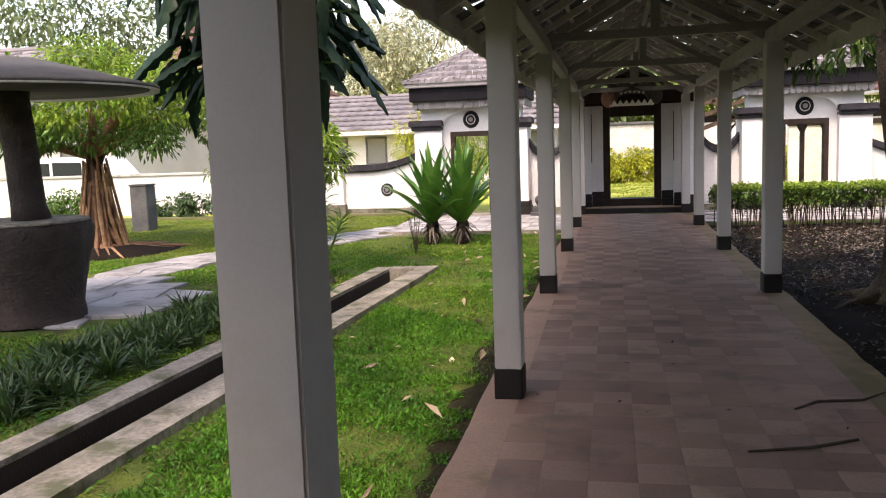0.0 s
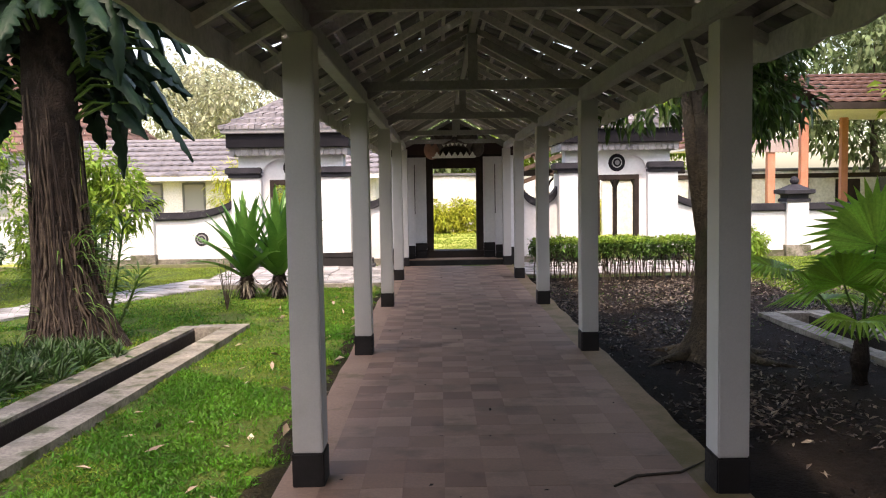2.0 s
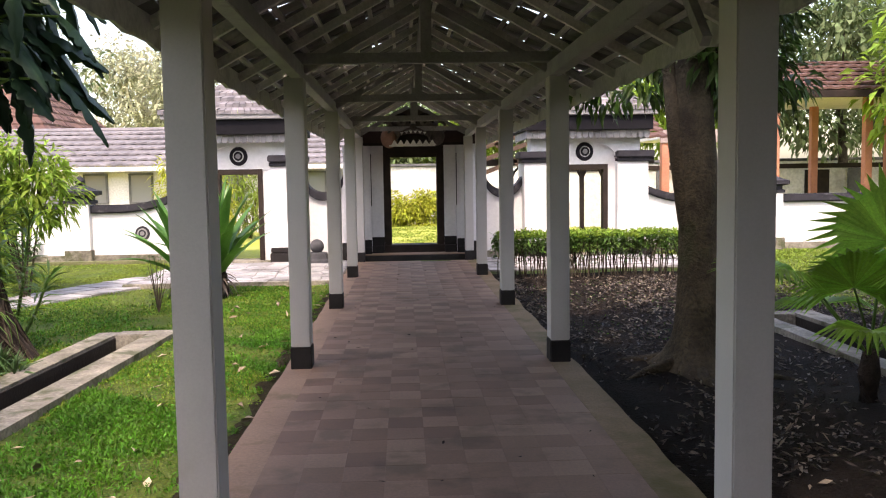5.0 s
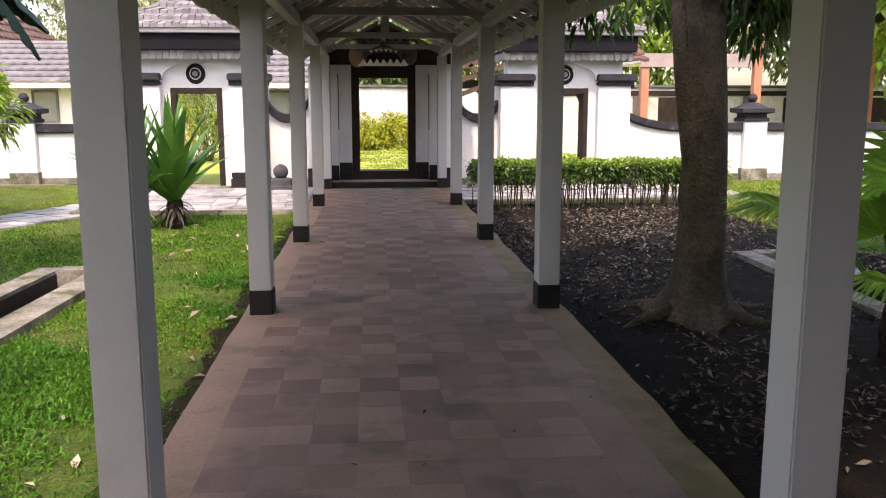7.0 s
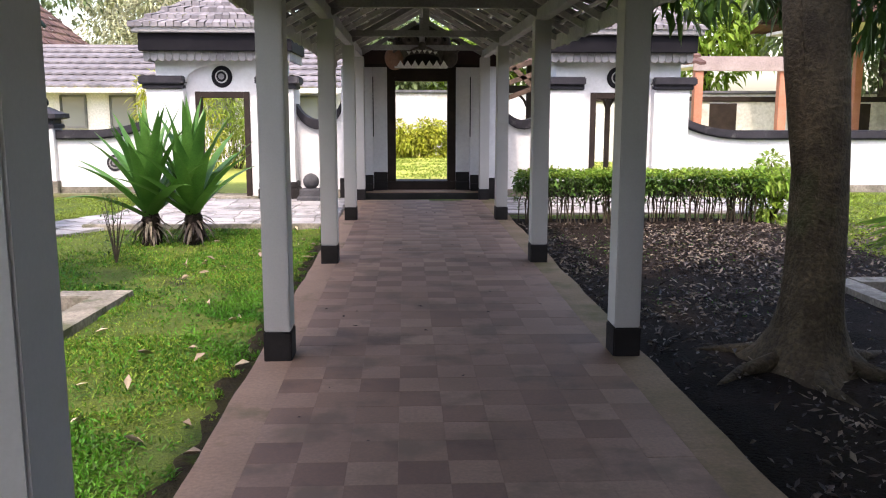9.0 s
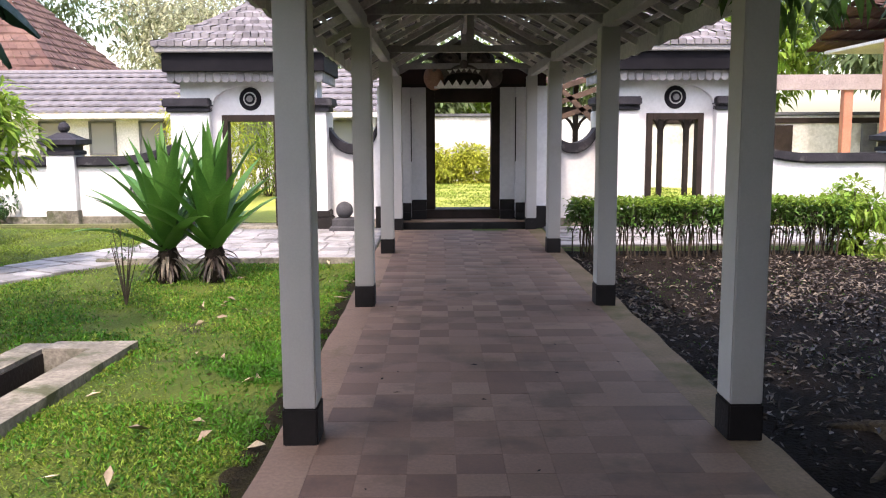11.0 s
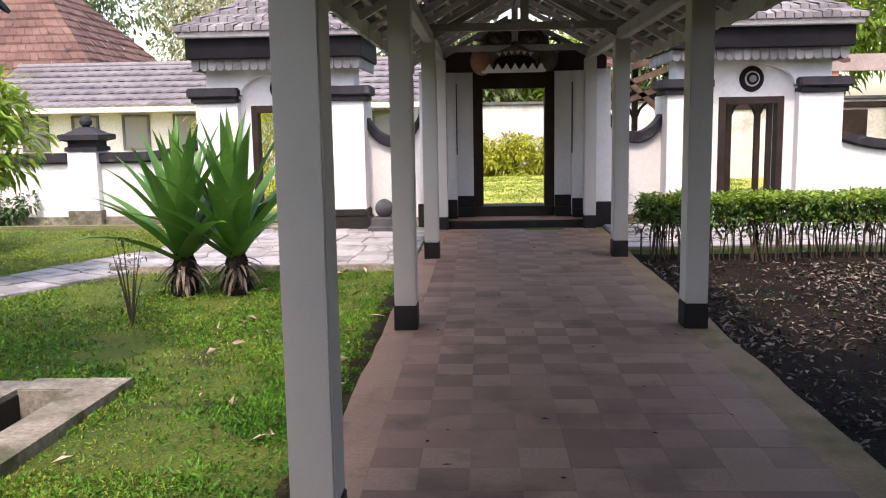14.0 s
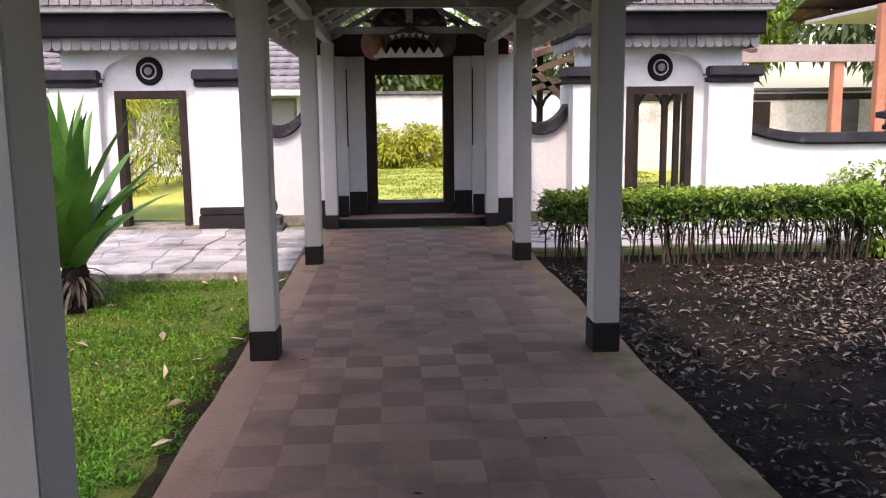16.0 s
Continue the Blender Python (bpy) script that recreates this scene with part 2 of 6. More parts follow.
# ---- mesh helpers ----
def bm_box(bm, x0, x1, y0, y1, z0, z1, bevel=0.0):
    vs = bmesh.ops.create_cube(bm, size=1.0, matrix=Matrix.LocRotScale(((x0 + x1) / 2, (y0 + y1) / 2, (z0 + z1) / 2), None, (abs(x1 - x0), abs(y1 - y0), abs(z1 - z0))))["verts"]
    if bevel:
        es = list({e for v in vs for e in v.link_edges})
        bmesh.ops.bevel(bm, geom=es, offset=bevel, segments=2, affect="EDGES", clamp_overlap=True)
    return bm


def box(x0, x1, y0, y1, z0, z1, bevel=0.0):
    return bm_box(bmesh.new(), x0, x1, y0, y1, z0, z1, bevel)


def bm_tube(bm, pts, radii, seg=8, cap=True):
    """A tapered tube along pts."""
    pts = [Vector(p) for p in pts]
    rings = []
    for i, p in enumerate(pts):
        d = (pts[min(i + 1, len(pts) - 1)] - pts[max(i - 1, 0)]).normalized()
        q = d.to_track_quat("Z", "Y")
        r = radii[i] if hasattr(radii, "__len__") else radii
        rings.append([bm.verts.new(p + q @ Vector((math.cos(a) * r, math.sin(a) * r, 0))) for a in (2 * math.pi * k / seg for k in range(seg))])
    for a, b in zip(rings, rings[1:]):
        for k in range(seg):
            bm.faces.new((a[k], a[(k + 1) % seg], b[(k + 1) % seg], b[k]))
    if cap:
        bm.faces.new(rings[0][::-1])
        bm.faces.new(rings[-1])
    return bm


def bm_lathe(bm, profile, seg=24, centre=(0, 0, 0), square=False):
    """Turns a profile of (radius, height) round the z axis; square: four-sided."""
    n = 4 if square else seg
    off = math.pi / 4 if square else 0.0
    k2 = math.sqrt(2) if square else 1.0
    cx, cy, cz = centre
    rings = [[bm.verts.new((cx + r * k2 * math.cos(off + 2 * math.pi * i / n), cy + r * k2 * math.sin(off + 2 * math.pi * i / n), cz + z)) for i in range(n)] for r, z in profile]
    for a, b in zip(rings, rings[1:]):
        for i in range(n):
            bm.faces.new((a[i], a[(i + 1) % n], b[(i + 1) % n], b[i]))
    bm.faces.new(rings[0][::-1])
    bm.faces.new(rings[-1])
    return bm


def bm_extrude_xz(bm, outline, y0, y1):
    """A prism with an outline in x and z (counted anticlockwise seen from -y), from y0 to y1."""
    a = [bm.verts.new((x, y0, z)) for x, z in outline]
    b = [bm.verts.new((x, y1, z)) for x, z in outline]
    n = len(a)
    bm.faces.new(a)
    bm.faces.new(b[::-1])
    for i in range(n):
        bm.faces.new((a[(i + 1) % n], a[i], b[i], b[(i + 1) % n]))
    bmesh.ops.recalc_face_normals(bm, faces=bm.faces[:])
    return bm


def link_mesh(name, bm, material, smooth=False):
    me = bpy.data.meshes.new(name)
    bmesh.ops.recalc_face_normals(bm, faces=bm.faces[:])
    bm.to_mesh(me)
    bm.free()
    for m in material if isinstance(material, (list, tuple)) else (material,):
        me.materials.append(m)
    if smooth:
        me.polygons.foreach_set("use_smooth", [True] * len(me.polygons))
    return new(name, me)


def part(name, bm, material, parent, label="", smooth=False):
    ob = link_mesh(name, bm, material, smooth)
    ob.parent = parent
    if parent is not None and parent.type == "MESH":
        ob.matrix_parent_inverse = Matrix.Identity(4)
    return tagged(ob, label)


def thing(name, label, category, at=(0, 0, 0), group="", kind=""):
    ob = new(name)
    ob.empty_display_size = 0.1
    ob.location = at
    return tagged(ob, label, category, group, kind)


def solid(name, bm, material, label="", category="", group="", kind="", smooth=False):
    return tagged(link_mesh(name, bm, material, smooth), label, category, group, kind)


def np_mesh(name, verts, faces, material):
    """A mesh from arrays; faces all with the same number of corners."""
    me = bpy.data.meshes.new(name)
    n, k = faces.shape
    me.vertices.add(len(verts))
    me.vertices.foreach_set("co", np.ascontiguousarray(verts, dtype=np.float32).ravel())
    me.loops.add(n * k)
    me.loops.foreach_set("vertex_index", np.ascontiguousarray(faces, dtype=np.int32).ravel())
    me.polygons.add(n)
    me.polygons.foreach_set("loop_start", np.arange(0, n * k, k, dtype=np.int32))
    me.update(calc_edges=True)
    me.validate()
    me.materials.append(material)
    return me


def unit(v):
    return v / np.maximum(np.linalg.norm(v, axis=1, keepdims=True), 1e-6)


def leaf_arrays(base, way, length, width, fold=0.25, bend=0.3):
    """Leaves of four triangles each: base, shoulders, a bent middle and a tip."""
    n = len(base)
    way = unit(way)
    up = np.tile(np.array([0.0, 0.0, 1.0]), (n, 1)) + rng.normal(0, 0.35, (n, 3))
    side = unit(np.cross(way, up))
    nor = np.cross(side, way)
    L, W = length[:, None], width[:, None]
    mid = base + way * L * 0.5
    tip = base + way * L - np.array([0, 0, 1.0]) * L * bend
    mid = mid - np.array([0, 0, 1.0]) * L * bend * 0.15
    left = mid + side * W * 0.5 + nor * W * fold
    right = mid - side * W * 0.5 + nor * W * fold
    verts = np.stack([base, right, tip, left, mid], axis=1).reshape(-1, 3)
    idx = np.array([[0, 1, 4], [1, 2, 4], [4, 2, 3], [0, 4, 3]])
    faces = (np.arange(n)[:, None, None] * 5 + idx[None]).reshape(-1, 3)
    return verts, faces


def leaves(name, base, way, length, width, material, fold=0.25, bend=0.3):
    v, f = leaf_arrays(base, way, length, width, fold, bend)
    return new(name, np_mesh(name, v, f, material))


def clump_points(centres, radii, per, flat=0.8):
    """Points scattered over the outer parts of many small clumps, and the ways outward."""
    pts, ways = [], []
    for c, r in zip(centres, radii):
        d = unit(rng.normal(0, 1, (per, 3)))
        rad = r * (0.45 + 0.55 * rng.random((per, 1)) ** 0.5)
        pts.append(np.asarray(c) + d * rad * np.array([1, 1, flat]))
        ways.append(d + np.array([0, 0, -0.25]) + rng.normal(0, 0.4, (per, 3)))
    return np.concatenate(pts), np.concatenate(ways)


def crown_centres(centre, size, n, low=-0.9):
    d = unit(rng.normal(0, 1, (n, 3)))
    d[:, 2] = np.maximum(d[:, 2], low)
    r = 0.35 + 0.65 * rng.random((n, 1)) ** 0.6
    return np.asarray(centre) + d * r * np.asarray(size)


def tree(name, label, base, trunk, radii, limbs, crown, bark, leaf, n_clumps, clump_r, per, leaf_len, leaf_w, category="tree", bend=0.3):
    """A tapered trunk with limbs out to the clumps of a crown of single leaves."""
    t = thing(name, label, category, base)
    part("trunk", bm_tube(bmesh.new(), trunk, radii, 14), bark, t, smooth=True)
    cc = crown_centres(crown[0], crown[1], n_clumps)
    top = Vector(trunk[-1])
    for k in range(limbs):
        c = Vector(cc[k * max(1, n_clumps // limbs) % n_clumps])
        m = top.lerp(c, 0.5) + Vector((0, 0, 0.12))
        r0 = radii[-1] * 0.7
        part("limb", bm_tube(bmesh.new(), [top - Vector((0, 0, 0.1)), m, c], [r0, r0 * 0.55, r0 * 0.2], 7), bark, t, smooth=True)
    p, w = clump_points(cc, clump_r * (0.6 + 0.8 * rng.random(n_clumps)), per)
    n = len(p)
    cr = leaves("crown", p, w, leaf_len * (0.6 + 0.8 * rng.random(n)), leaf_w * (0.7 + 0.6 * rng.random(n)), leaf, bend=bend)
    cr.parent = t
    return t


# ---- ground ----
GZ = -0.10
DRAIN_A = math.atan2(0.045, 1.0)          # the drain runs slightly askew
DRAIN_O = Vector((-2.66, 7.93, 0))


def drain_local(x, y):
    dx, dy = x - DRAIN_O.x, y - DRAIN_O.y
    return dx * math.cos(DRAIN_A) - dy * math.sin(DRAIN_A), dx * math.sin(DRAIN_A) + dy * math.cos(DRAIN_A)


def ground_height(x, y):
    near = max(0.0, 1.0 - abs(y) / 60)
    rise = 0.09 * min(1.0, max(0.0, (y - 11.0) / 4.0))
    return GZ + rise + near * (0.025 * noise.noise((x * 0.9, y * 0.9, 0)) + 0.012 * noise.noise((x * 3, y * 3, 5)))


def build_ground():
    xs = [-2500, -300, -80, -40] + [-26 + 1.0 * i for i in range(17)] + [-9 + 0.15 * i for i in range(int(18 / 0.15))] + [9 + i for i in range(16)] + [40, 80, 300, 2500]
    ys = [-2500, -300, -60, -20, -10, -6] + [-4.5 + 0.15 * i for i in range(int(21 / 0.15))] + [16.5 + 1.0 * i for i in range(25)] + [60, 120, 400, 2500]
    bm = bmesh.new()
    grid = [[bm.verts.new((x, y, ground_height(x, y))) for x in xs] for y in ys]
    for j in range(len(ys) - 1):
        for i in range(len(xs) - 1):
            cx, cy = (xs[i] + xs[i + 1]) / 2, (ys[j] + ys[j + 1]) / 2
            u, v = drain_local(cx, cy)
            if -0.76 < u < -0.10 and -14 < v < -0.12 or (3.72 < cx < 4.42 and -4.4 < cy < 8.2):
                continue
            f = bm.faces.new((grid[j][i], grid[j][i + 1], grid[j + 1][i + 1], grid[j + 1][i]))
            f.smooth = True
            wob = 0.35 * noise.noise((cx * 0.6, cy * 0.6, 3))
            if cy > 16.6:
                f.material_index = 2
            elif 0 < cx < 5.2 + wob * 2 and cy < 12.9 or (0 < cx and cy < 9.5 + wob * 3):
                f.material_index = 1
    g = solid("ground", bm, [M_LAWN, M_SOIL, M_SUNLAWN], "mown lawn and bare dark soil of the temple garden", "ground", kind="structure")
    return g


build_ground()


def build_drain(x, y, turn, L, label):
    d = thing("drain", label, "drain", (x, y, 0), kind="structure")
    d.rotation_euler = (0, 0, -turn)

    def strip(x0, x1, y0, y1, z0, z1):
        bm = box(x0, x1, y0, y1, z0, z1)
        bmesh.ops.subdivide_edges(bm, edges=[e for e in bm.edges if abs((e.verts[0].co - e.verts[1].co).y) > 1], cuts=40)
        for v in bm.verts:
            n = noise.noise((v.co.x * 3, v.co.y * 2.2, v.co.z * 3))
            v.co.x += 0.012 * n
            v.co.z += 0.008 * n
        return bm
    part("kerb", strip(-0.26, 0.0, L, 0.0, -0.45, -0.035), M_CURB, d)
    part("kerb", strip(-0.84, -0.62, L, -0.05, -0.45, -0.045), M_CURB, d)
    part("end_kerb", box(-0.62, -0.26, -0.24, 0.0, -0.45, -0.04, 0.01), M_CURB, d)
    # channel floor and thin side linings, much darker than the kerbs
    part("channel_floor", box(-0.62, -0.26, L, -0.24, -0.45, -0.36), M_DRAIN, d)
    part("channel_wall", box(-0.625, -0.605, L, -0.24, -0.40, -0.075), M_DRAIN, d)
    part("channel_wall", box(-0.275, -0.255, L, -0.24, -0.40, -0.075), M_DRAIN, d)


build_drain(DRAIN_O.x, DRAIN_O.y, DRAIN_A, -13.8, "open concrete drain channel with weathered kerbs sunk in the lawn")
build_drain(4.5, 8.32, 0.0, -12.7, "open concrete drain channel beside the leaf-strewn soil")


def edge_soil():
    """A bare trodden strip of soil with a ragged outer edge along the walkway."""
    bm = bmesh.new()
    prev = None
    for i in range(340):
        y = -4.5 + 0.047 * i
        w = 0.10 + 0.26 * max(0.0, noise.noise((0.0, y * 0.75, 6)) + 0.22) + 0.07 * noise.noise((2.0, y * 4.0, 1))
        row = [bm.verts.new((x, y, ground_height(x, y) + 0.010 * k)) for x, k in ((-1.16, 1.0), (-1.23 - 0.45 * w, 1.0), (-1.23 - max(w, 0.03), 0.6), (-1.25 - max(w, 0.03) * 1.1, -0.8))]
        if prev:
            for k in range(3):
                bm.faces.new((prev[k], row[k], row[k + 1], prev[k + 1])).smooth = True
        prev = row
    return solid("soil_strip", bm, mat("edge_soil", (0.030, 0.023, 0.014), (0.052, 0.044, 0.020), 5, 60, 0.95, 1.0, spec=0.1, stain=(0.05, 0.07, 0.012), stain_scale=6, stain_at=0.55, dist=0.03, grainy=0.4), "bare dark trodden soil along the walkway edge", "soil", kind="structure")


edge_soil()


# ---- walkway floor ----
PX, TILE, TILE_L = 1.2, 0.22, 0.236
floor = solid("floor", box(-PX, PX, -5.0, 15.12, -0.4, -0.004, 0.0), M_CEMENT, "pinkish cement walkway floor with plain borders", "floor", kind="structure")
NT = 9
TX0 = -NT * TILE / 2


def border(x0, x1):
    """A plain border strip with a slightly broken outer edge."""
    bm = bmesh.new()
    outer = x0 if abs(x0) > abs(x1) else x1
    n = 160
    inner = x1 if outer == x0 else x0
    prev = None
    for i in range(n + 1):
        y = -5 + 20.1 * i / n
        w = 0.02 * noise.noise((outer, y * 2.1, 0)) + (0.05 * max(0, noise.noise((outer * 3, y * 0.9, 4)) - 0.25) * (-1 if outer > 0 else 1))
        row = [bm.verts.new((inner, y, -0.02)), bm.verts.new((inner, y, -0.0005)), bm.verts.new((outer + w - math.copysign(0.012, outer), y, -0.002)), bm.verts.new((outer + w, y, -0.02)), bm.verts.new((outer + w, y, -0.3))]
        if prev:
            for k in range(4):
                bm.faces.new((prev[k], prev[k + 1], row[k + 1], row[k]))
        prev = row
    return bm


part("border", border(-PX - 0.03, TX0 - 0.001), M_CEMENT, floor)
part("border", border(-TX0 + 0.001, PX + 0.03), M_MOSSY, floor, "mossy cement border")


# ---- columns and roof of the walkway ----
COL_X, COL_W, COL_D = 1.05, 0.08, 0.10
COL_Y = [-4.9, -1.42, 2.085, 5.72, 9.085, 12.485, 15.17]
COL_SHIFT = {(1, -1): (0.04, 0.02), (2, 1): (0.08, -0.20), (3, -1): (0.025, 0.0), (3, 1): (0.035, 0.03)}      # columns that stand a little out of line
PLATE_TOP, RIDGE, EAVE_X = 2.49, 3.14, 1.42
SLOPE = (RIDGE - PLATE_TOP - 0.07) / COL_X


def build_column():
    t = thing("column", "white painted square column with a black base beside the walkway", "column", (0, 0, 0), "walkway columns")
    bm = box(-COL_W, COL_W, -COL_D, COL_D, 0.18, 2.38, 0.007)
    part("shaft", bm, M_POST, t)
    part("base", box(-COL_W - 0.005, COL_W + 0.005, -COL_D - 0.005, COL_D + 0.005, -0.25, 0.18, 0.008), M_BASE, t, "black painted base")
    return t


col = build_column()
for k in range(7):
    for s in (-1, 1):
        if (k, s) != (0, -1):
            out, on = COL_SHIFT.get((k, s), (0.0, 0.0))
            copy_thing(col, pose(s * (COL_X + out), COL_Y[k] + on, 0, 0, 0, 180 * (k % 2)))
col.matrix_basis = pose(-COL_X, COL_Y[0], 0)

Y0, Y1 = -5.4, 15.3
roof = thing("walkway_roof", "gabled walkway roof of bare rafters, battens and dark shingles", "roof", kind="structure")
for s in (-1, 1):
    part("wall_plate", box(s * COL_X - 0.05, s * COL_X + 0.05, Y0, Y1, PLATE_TOP - 0.12, PLATE_TOP, 0.006), M_BEAM, roof)


def roof_z(x):
    return RIDGE - SLOPE * abs(x)


for k in range(7):
    y = COL_Y[k]
    part("tie_beam", box(-COL_X - 0.12, COL_X + 0.12, y - 0.04, y + 0.04, PLATE_TOP, PLATE_TOP + 0.085, 0.006), M_BEAM, roof)
    part("king_post", box(-0.045, 0.045, y - 0.035, y + 0.035, PLATE_TOP + 0.085, RIDGE - 0.06, 0.005), M_BEAM, roof)
    for s in (-1, 1):
        bm = bmesh.new()
        bm_box(bm, -0.52, 0.52, -0.03, 0.03, -0.035, 0.035)
        bmesh.ops.transform(bm, matrix=pose(s * 0.55, y + 0.05, roof_z(0.55) - 0.14, 0, math.degrees(math.atan(SLOPE)) * s, 0), verts=bm.verts)
        part("principal_rafter", bm, M_BEAM, roof)
        bm = bmesh.new()
        bm_box(bm, -0.26, 0.26, -0.02, 0.02, -0.025, 0.025)
        bmesh.ops.transform(bm, matrix=pose(s * (COL_X - 0.0), y + 0.22, 2.27, 0, 0, 90) @ pose(0, 0, 0, 0, -45, 0), verts=bm.verts)
        part("brace", bm, M_BEAM, roof)
part("ridge_beam", box(-0.03, 0.03, Y0, Y1, RIDGE - 0.13, RIDGE - 0.02, 0.004), M_BEAM, roof)
RL = EAVE_X / math.cos(math.atan(SLOPE))
for i in range(int((Y1 - Y0) / 0.75) + 1):
    y = Y0 + 0.06 + i * 0.75
    for s in (-1, 1):
        bm = bmesh.new()
        bm_box(bm, -RL / 2, RL / 2, -0.022, 0.022, -0.03, 0.03)
        bmesh.ops.transform(bm, matrix=pose(s * EAVE_X / 2, y, roof_z(EAVE_X / 2) - 0.04, 0, math.degrees(math.atan(SLOPE)) * s, 0), verts=bm.verts)
        part("rafter", bm, M_RAFTER, roof)
bm = bmesh.new()
for s in (-1, 1):
    for j in range(8):
        x = 0.10 + j * 0.175
        z = roof_z(x) - 0.001
        vs = bm_box(bm, s * x - 0.016, s * x + 0.016, Y0, Y1, z - 0.012, z + 0.012)
part("battens", bm, M_RAFTER, roof)
# shingles, row over row, each lying a little uneven
sv, sf = [], []
for s in (-1, 1):
    for j in range(9):
        n = int((Y1 - Y0) / 0.22)
        for i in range(n):
            x0 = -0.03 + j * 0.175
            x1 = x0 + 0.205
            yy = Y0 + i * 0.22 + (0.11 if j % 2 else 0.0)
            lift = 0.016 + 0.012 * rng.random() + (0.022 if rng.random() < 0.5 else 0.0)
            tw = rng.normal(0, 0.004)
            zc0, zc1 = roof_z(x0) + 0.012, roof_z(x1) + 0.012 + lift
            k0 = len(sv)
            for (xx, zz) in ((x0, zc0), (x1, zc1)):
                for (dy, dz) in ((0.0, tw), (0.216, -tw)):
                    for th in (0.0, 0.012):
                        sv.append((s * xx, yy + dy, zz + dz + th))
            for q in ((0, 2, 6, 4), (1, 5, 7, 3), (0, 4, 5, 1), (2, 3, 7, 6), (0, 1, 3, 2), (4, 6, 7, 5)):
                sf.append([k0 + a for a in q])
sh = new("shingles", np_mesh("shingles", np.array(sv), np.array(sf), M_SHINGLE))
sh.parent = roof
tagged(sh, kind="stuff")
for s in (-1, 1):
    bm = bmesh.new()
    n, prev = 120, None
    zt = roof_z(EAVE_X) + 0.0
    for i in range(n + 1):
        y = Y0 + (Y1 - Y0) * i / n
        zb = zt - 0.14 + 0.012 * math.sin(y * 14) + 0.01 * noise.noise((y, s, 0))
        row = [bm.verts.new((s * EAVE_X, y, zb)), bm.verts.new((s * (EAVE_X + 0.025), y, zb)), bm.verts.new((s * (EAVE_X + 0.025), y, zt)), bm.verts.new((s * EAVE_X, y, zt))]
        if prev:
            for k in range(4):
                bm.faces.new((prev[k], prev[(k + 1) % 4], row[(k + 1) % 4], row[k]))
        prev = row
    part("fascia", bm, M_FASCIA, roof)
part("ridge_cap", bm_extrude_xz(bmesh.new(), [(-0.16, RIDGE - 0.02), (0.16, RIDGE - 0.02), (0, RIDGE + 0.08)], Y0, Y1), M_SHINGLE, roof)


# ---- central gate ----
def build_centre_gate():
    g = thing("gate", "white stepped gate with a dark door frame and carved lintel", "gate", (0, 0, 0), kind="structure")
    top = 2.24
    for s in (-1, 1):
        def slab(x0, x1, y0, y1, z0, z1, name, m, bev=0.006):
            a, b = sorted((s * x0, s * x1))
            return part(name, box(a, b, y0, y1, z0, z1, bev), m, g)
        slab(0.60, 0.84, 15.72, 16.25, 0.14, top, "pilaster", M_WALL)
        slab(0.84, 1.08, 15.55, 16.25, 0.14, top, "pilaster", M_WALL)
        slab(1.08, 1.37, 15.38, 16.25, 0.0, top, "pilaster", M_WALL)
        slab(0.60, 0.86, 15.66, 15.716, 0.14, 0.43, "plinth", M_BASE)
        slab(0.842, 1.10, 15.49, 15.546, 0.14, 0.39, "plinth", M_BASE)
        slab(1.08, 1.41, 15.30, 15.376, -0.1, 0.35, "plinth", M_BASE)
        slab(0.60, 0.90, 15.60, 15.659, 0.116, 0.26, "plinth_step", M_BASE)
        slab(0.842, 1.14, 15.43, 15.489, 0.116, 0.24, "plinth_step", M_BASE)
        slab(0.83, 0.845, 15.53, 15.549, 1.05, 2.07, "slot", M_BASE, 0)
        slab(0.46, 0.60, 15.74, 15.90, 0.14, 2.239, "jamb", M_WOOD)
        slab(0.455, 0.485, 15.90, 15.96, 0.26, 2.0, "inner_jamb", M_REDWOOD)
    part("head", box(-0.459, 0.459, 15.74, 15.90, 2.0, 2.239, 0.006), M_WOOD, g)
    part("threshold", box(-0.60, 0.60, 15.70, 16.2, 0.10, 0.265, 0.008), M_WOOD, g)
    part("step", box(-1.08, 1.08, 15.22, 15.70, -0.1, 0.10, 0.012), M_BASE, g, "black painted step")
    part("step_tread", box(-1.05, 1.05, 15.26, 15.70, 0.098, 0.116, 0.004), M_CEMENT, g)
    part("lintel", box(-1.30, 1.30, 15.34, 16.25, top, 2.58, 0.008), M_REDWOOD, g, "dark brown wooden lintel")
    part("lintel_strip", box(-1.0, 1.0, 15.31, 15.338, top - 0.02, top + 0.03, 0.004), M_WOOD, g)
    return g


build_centre_gate()


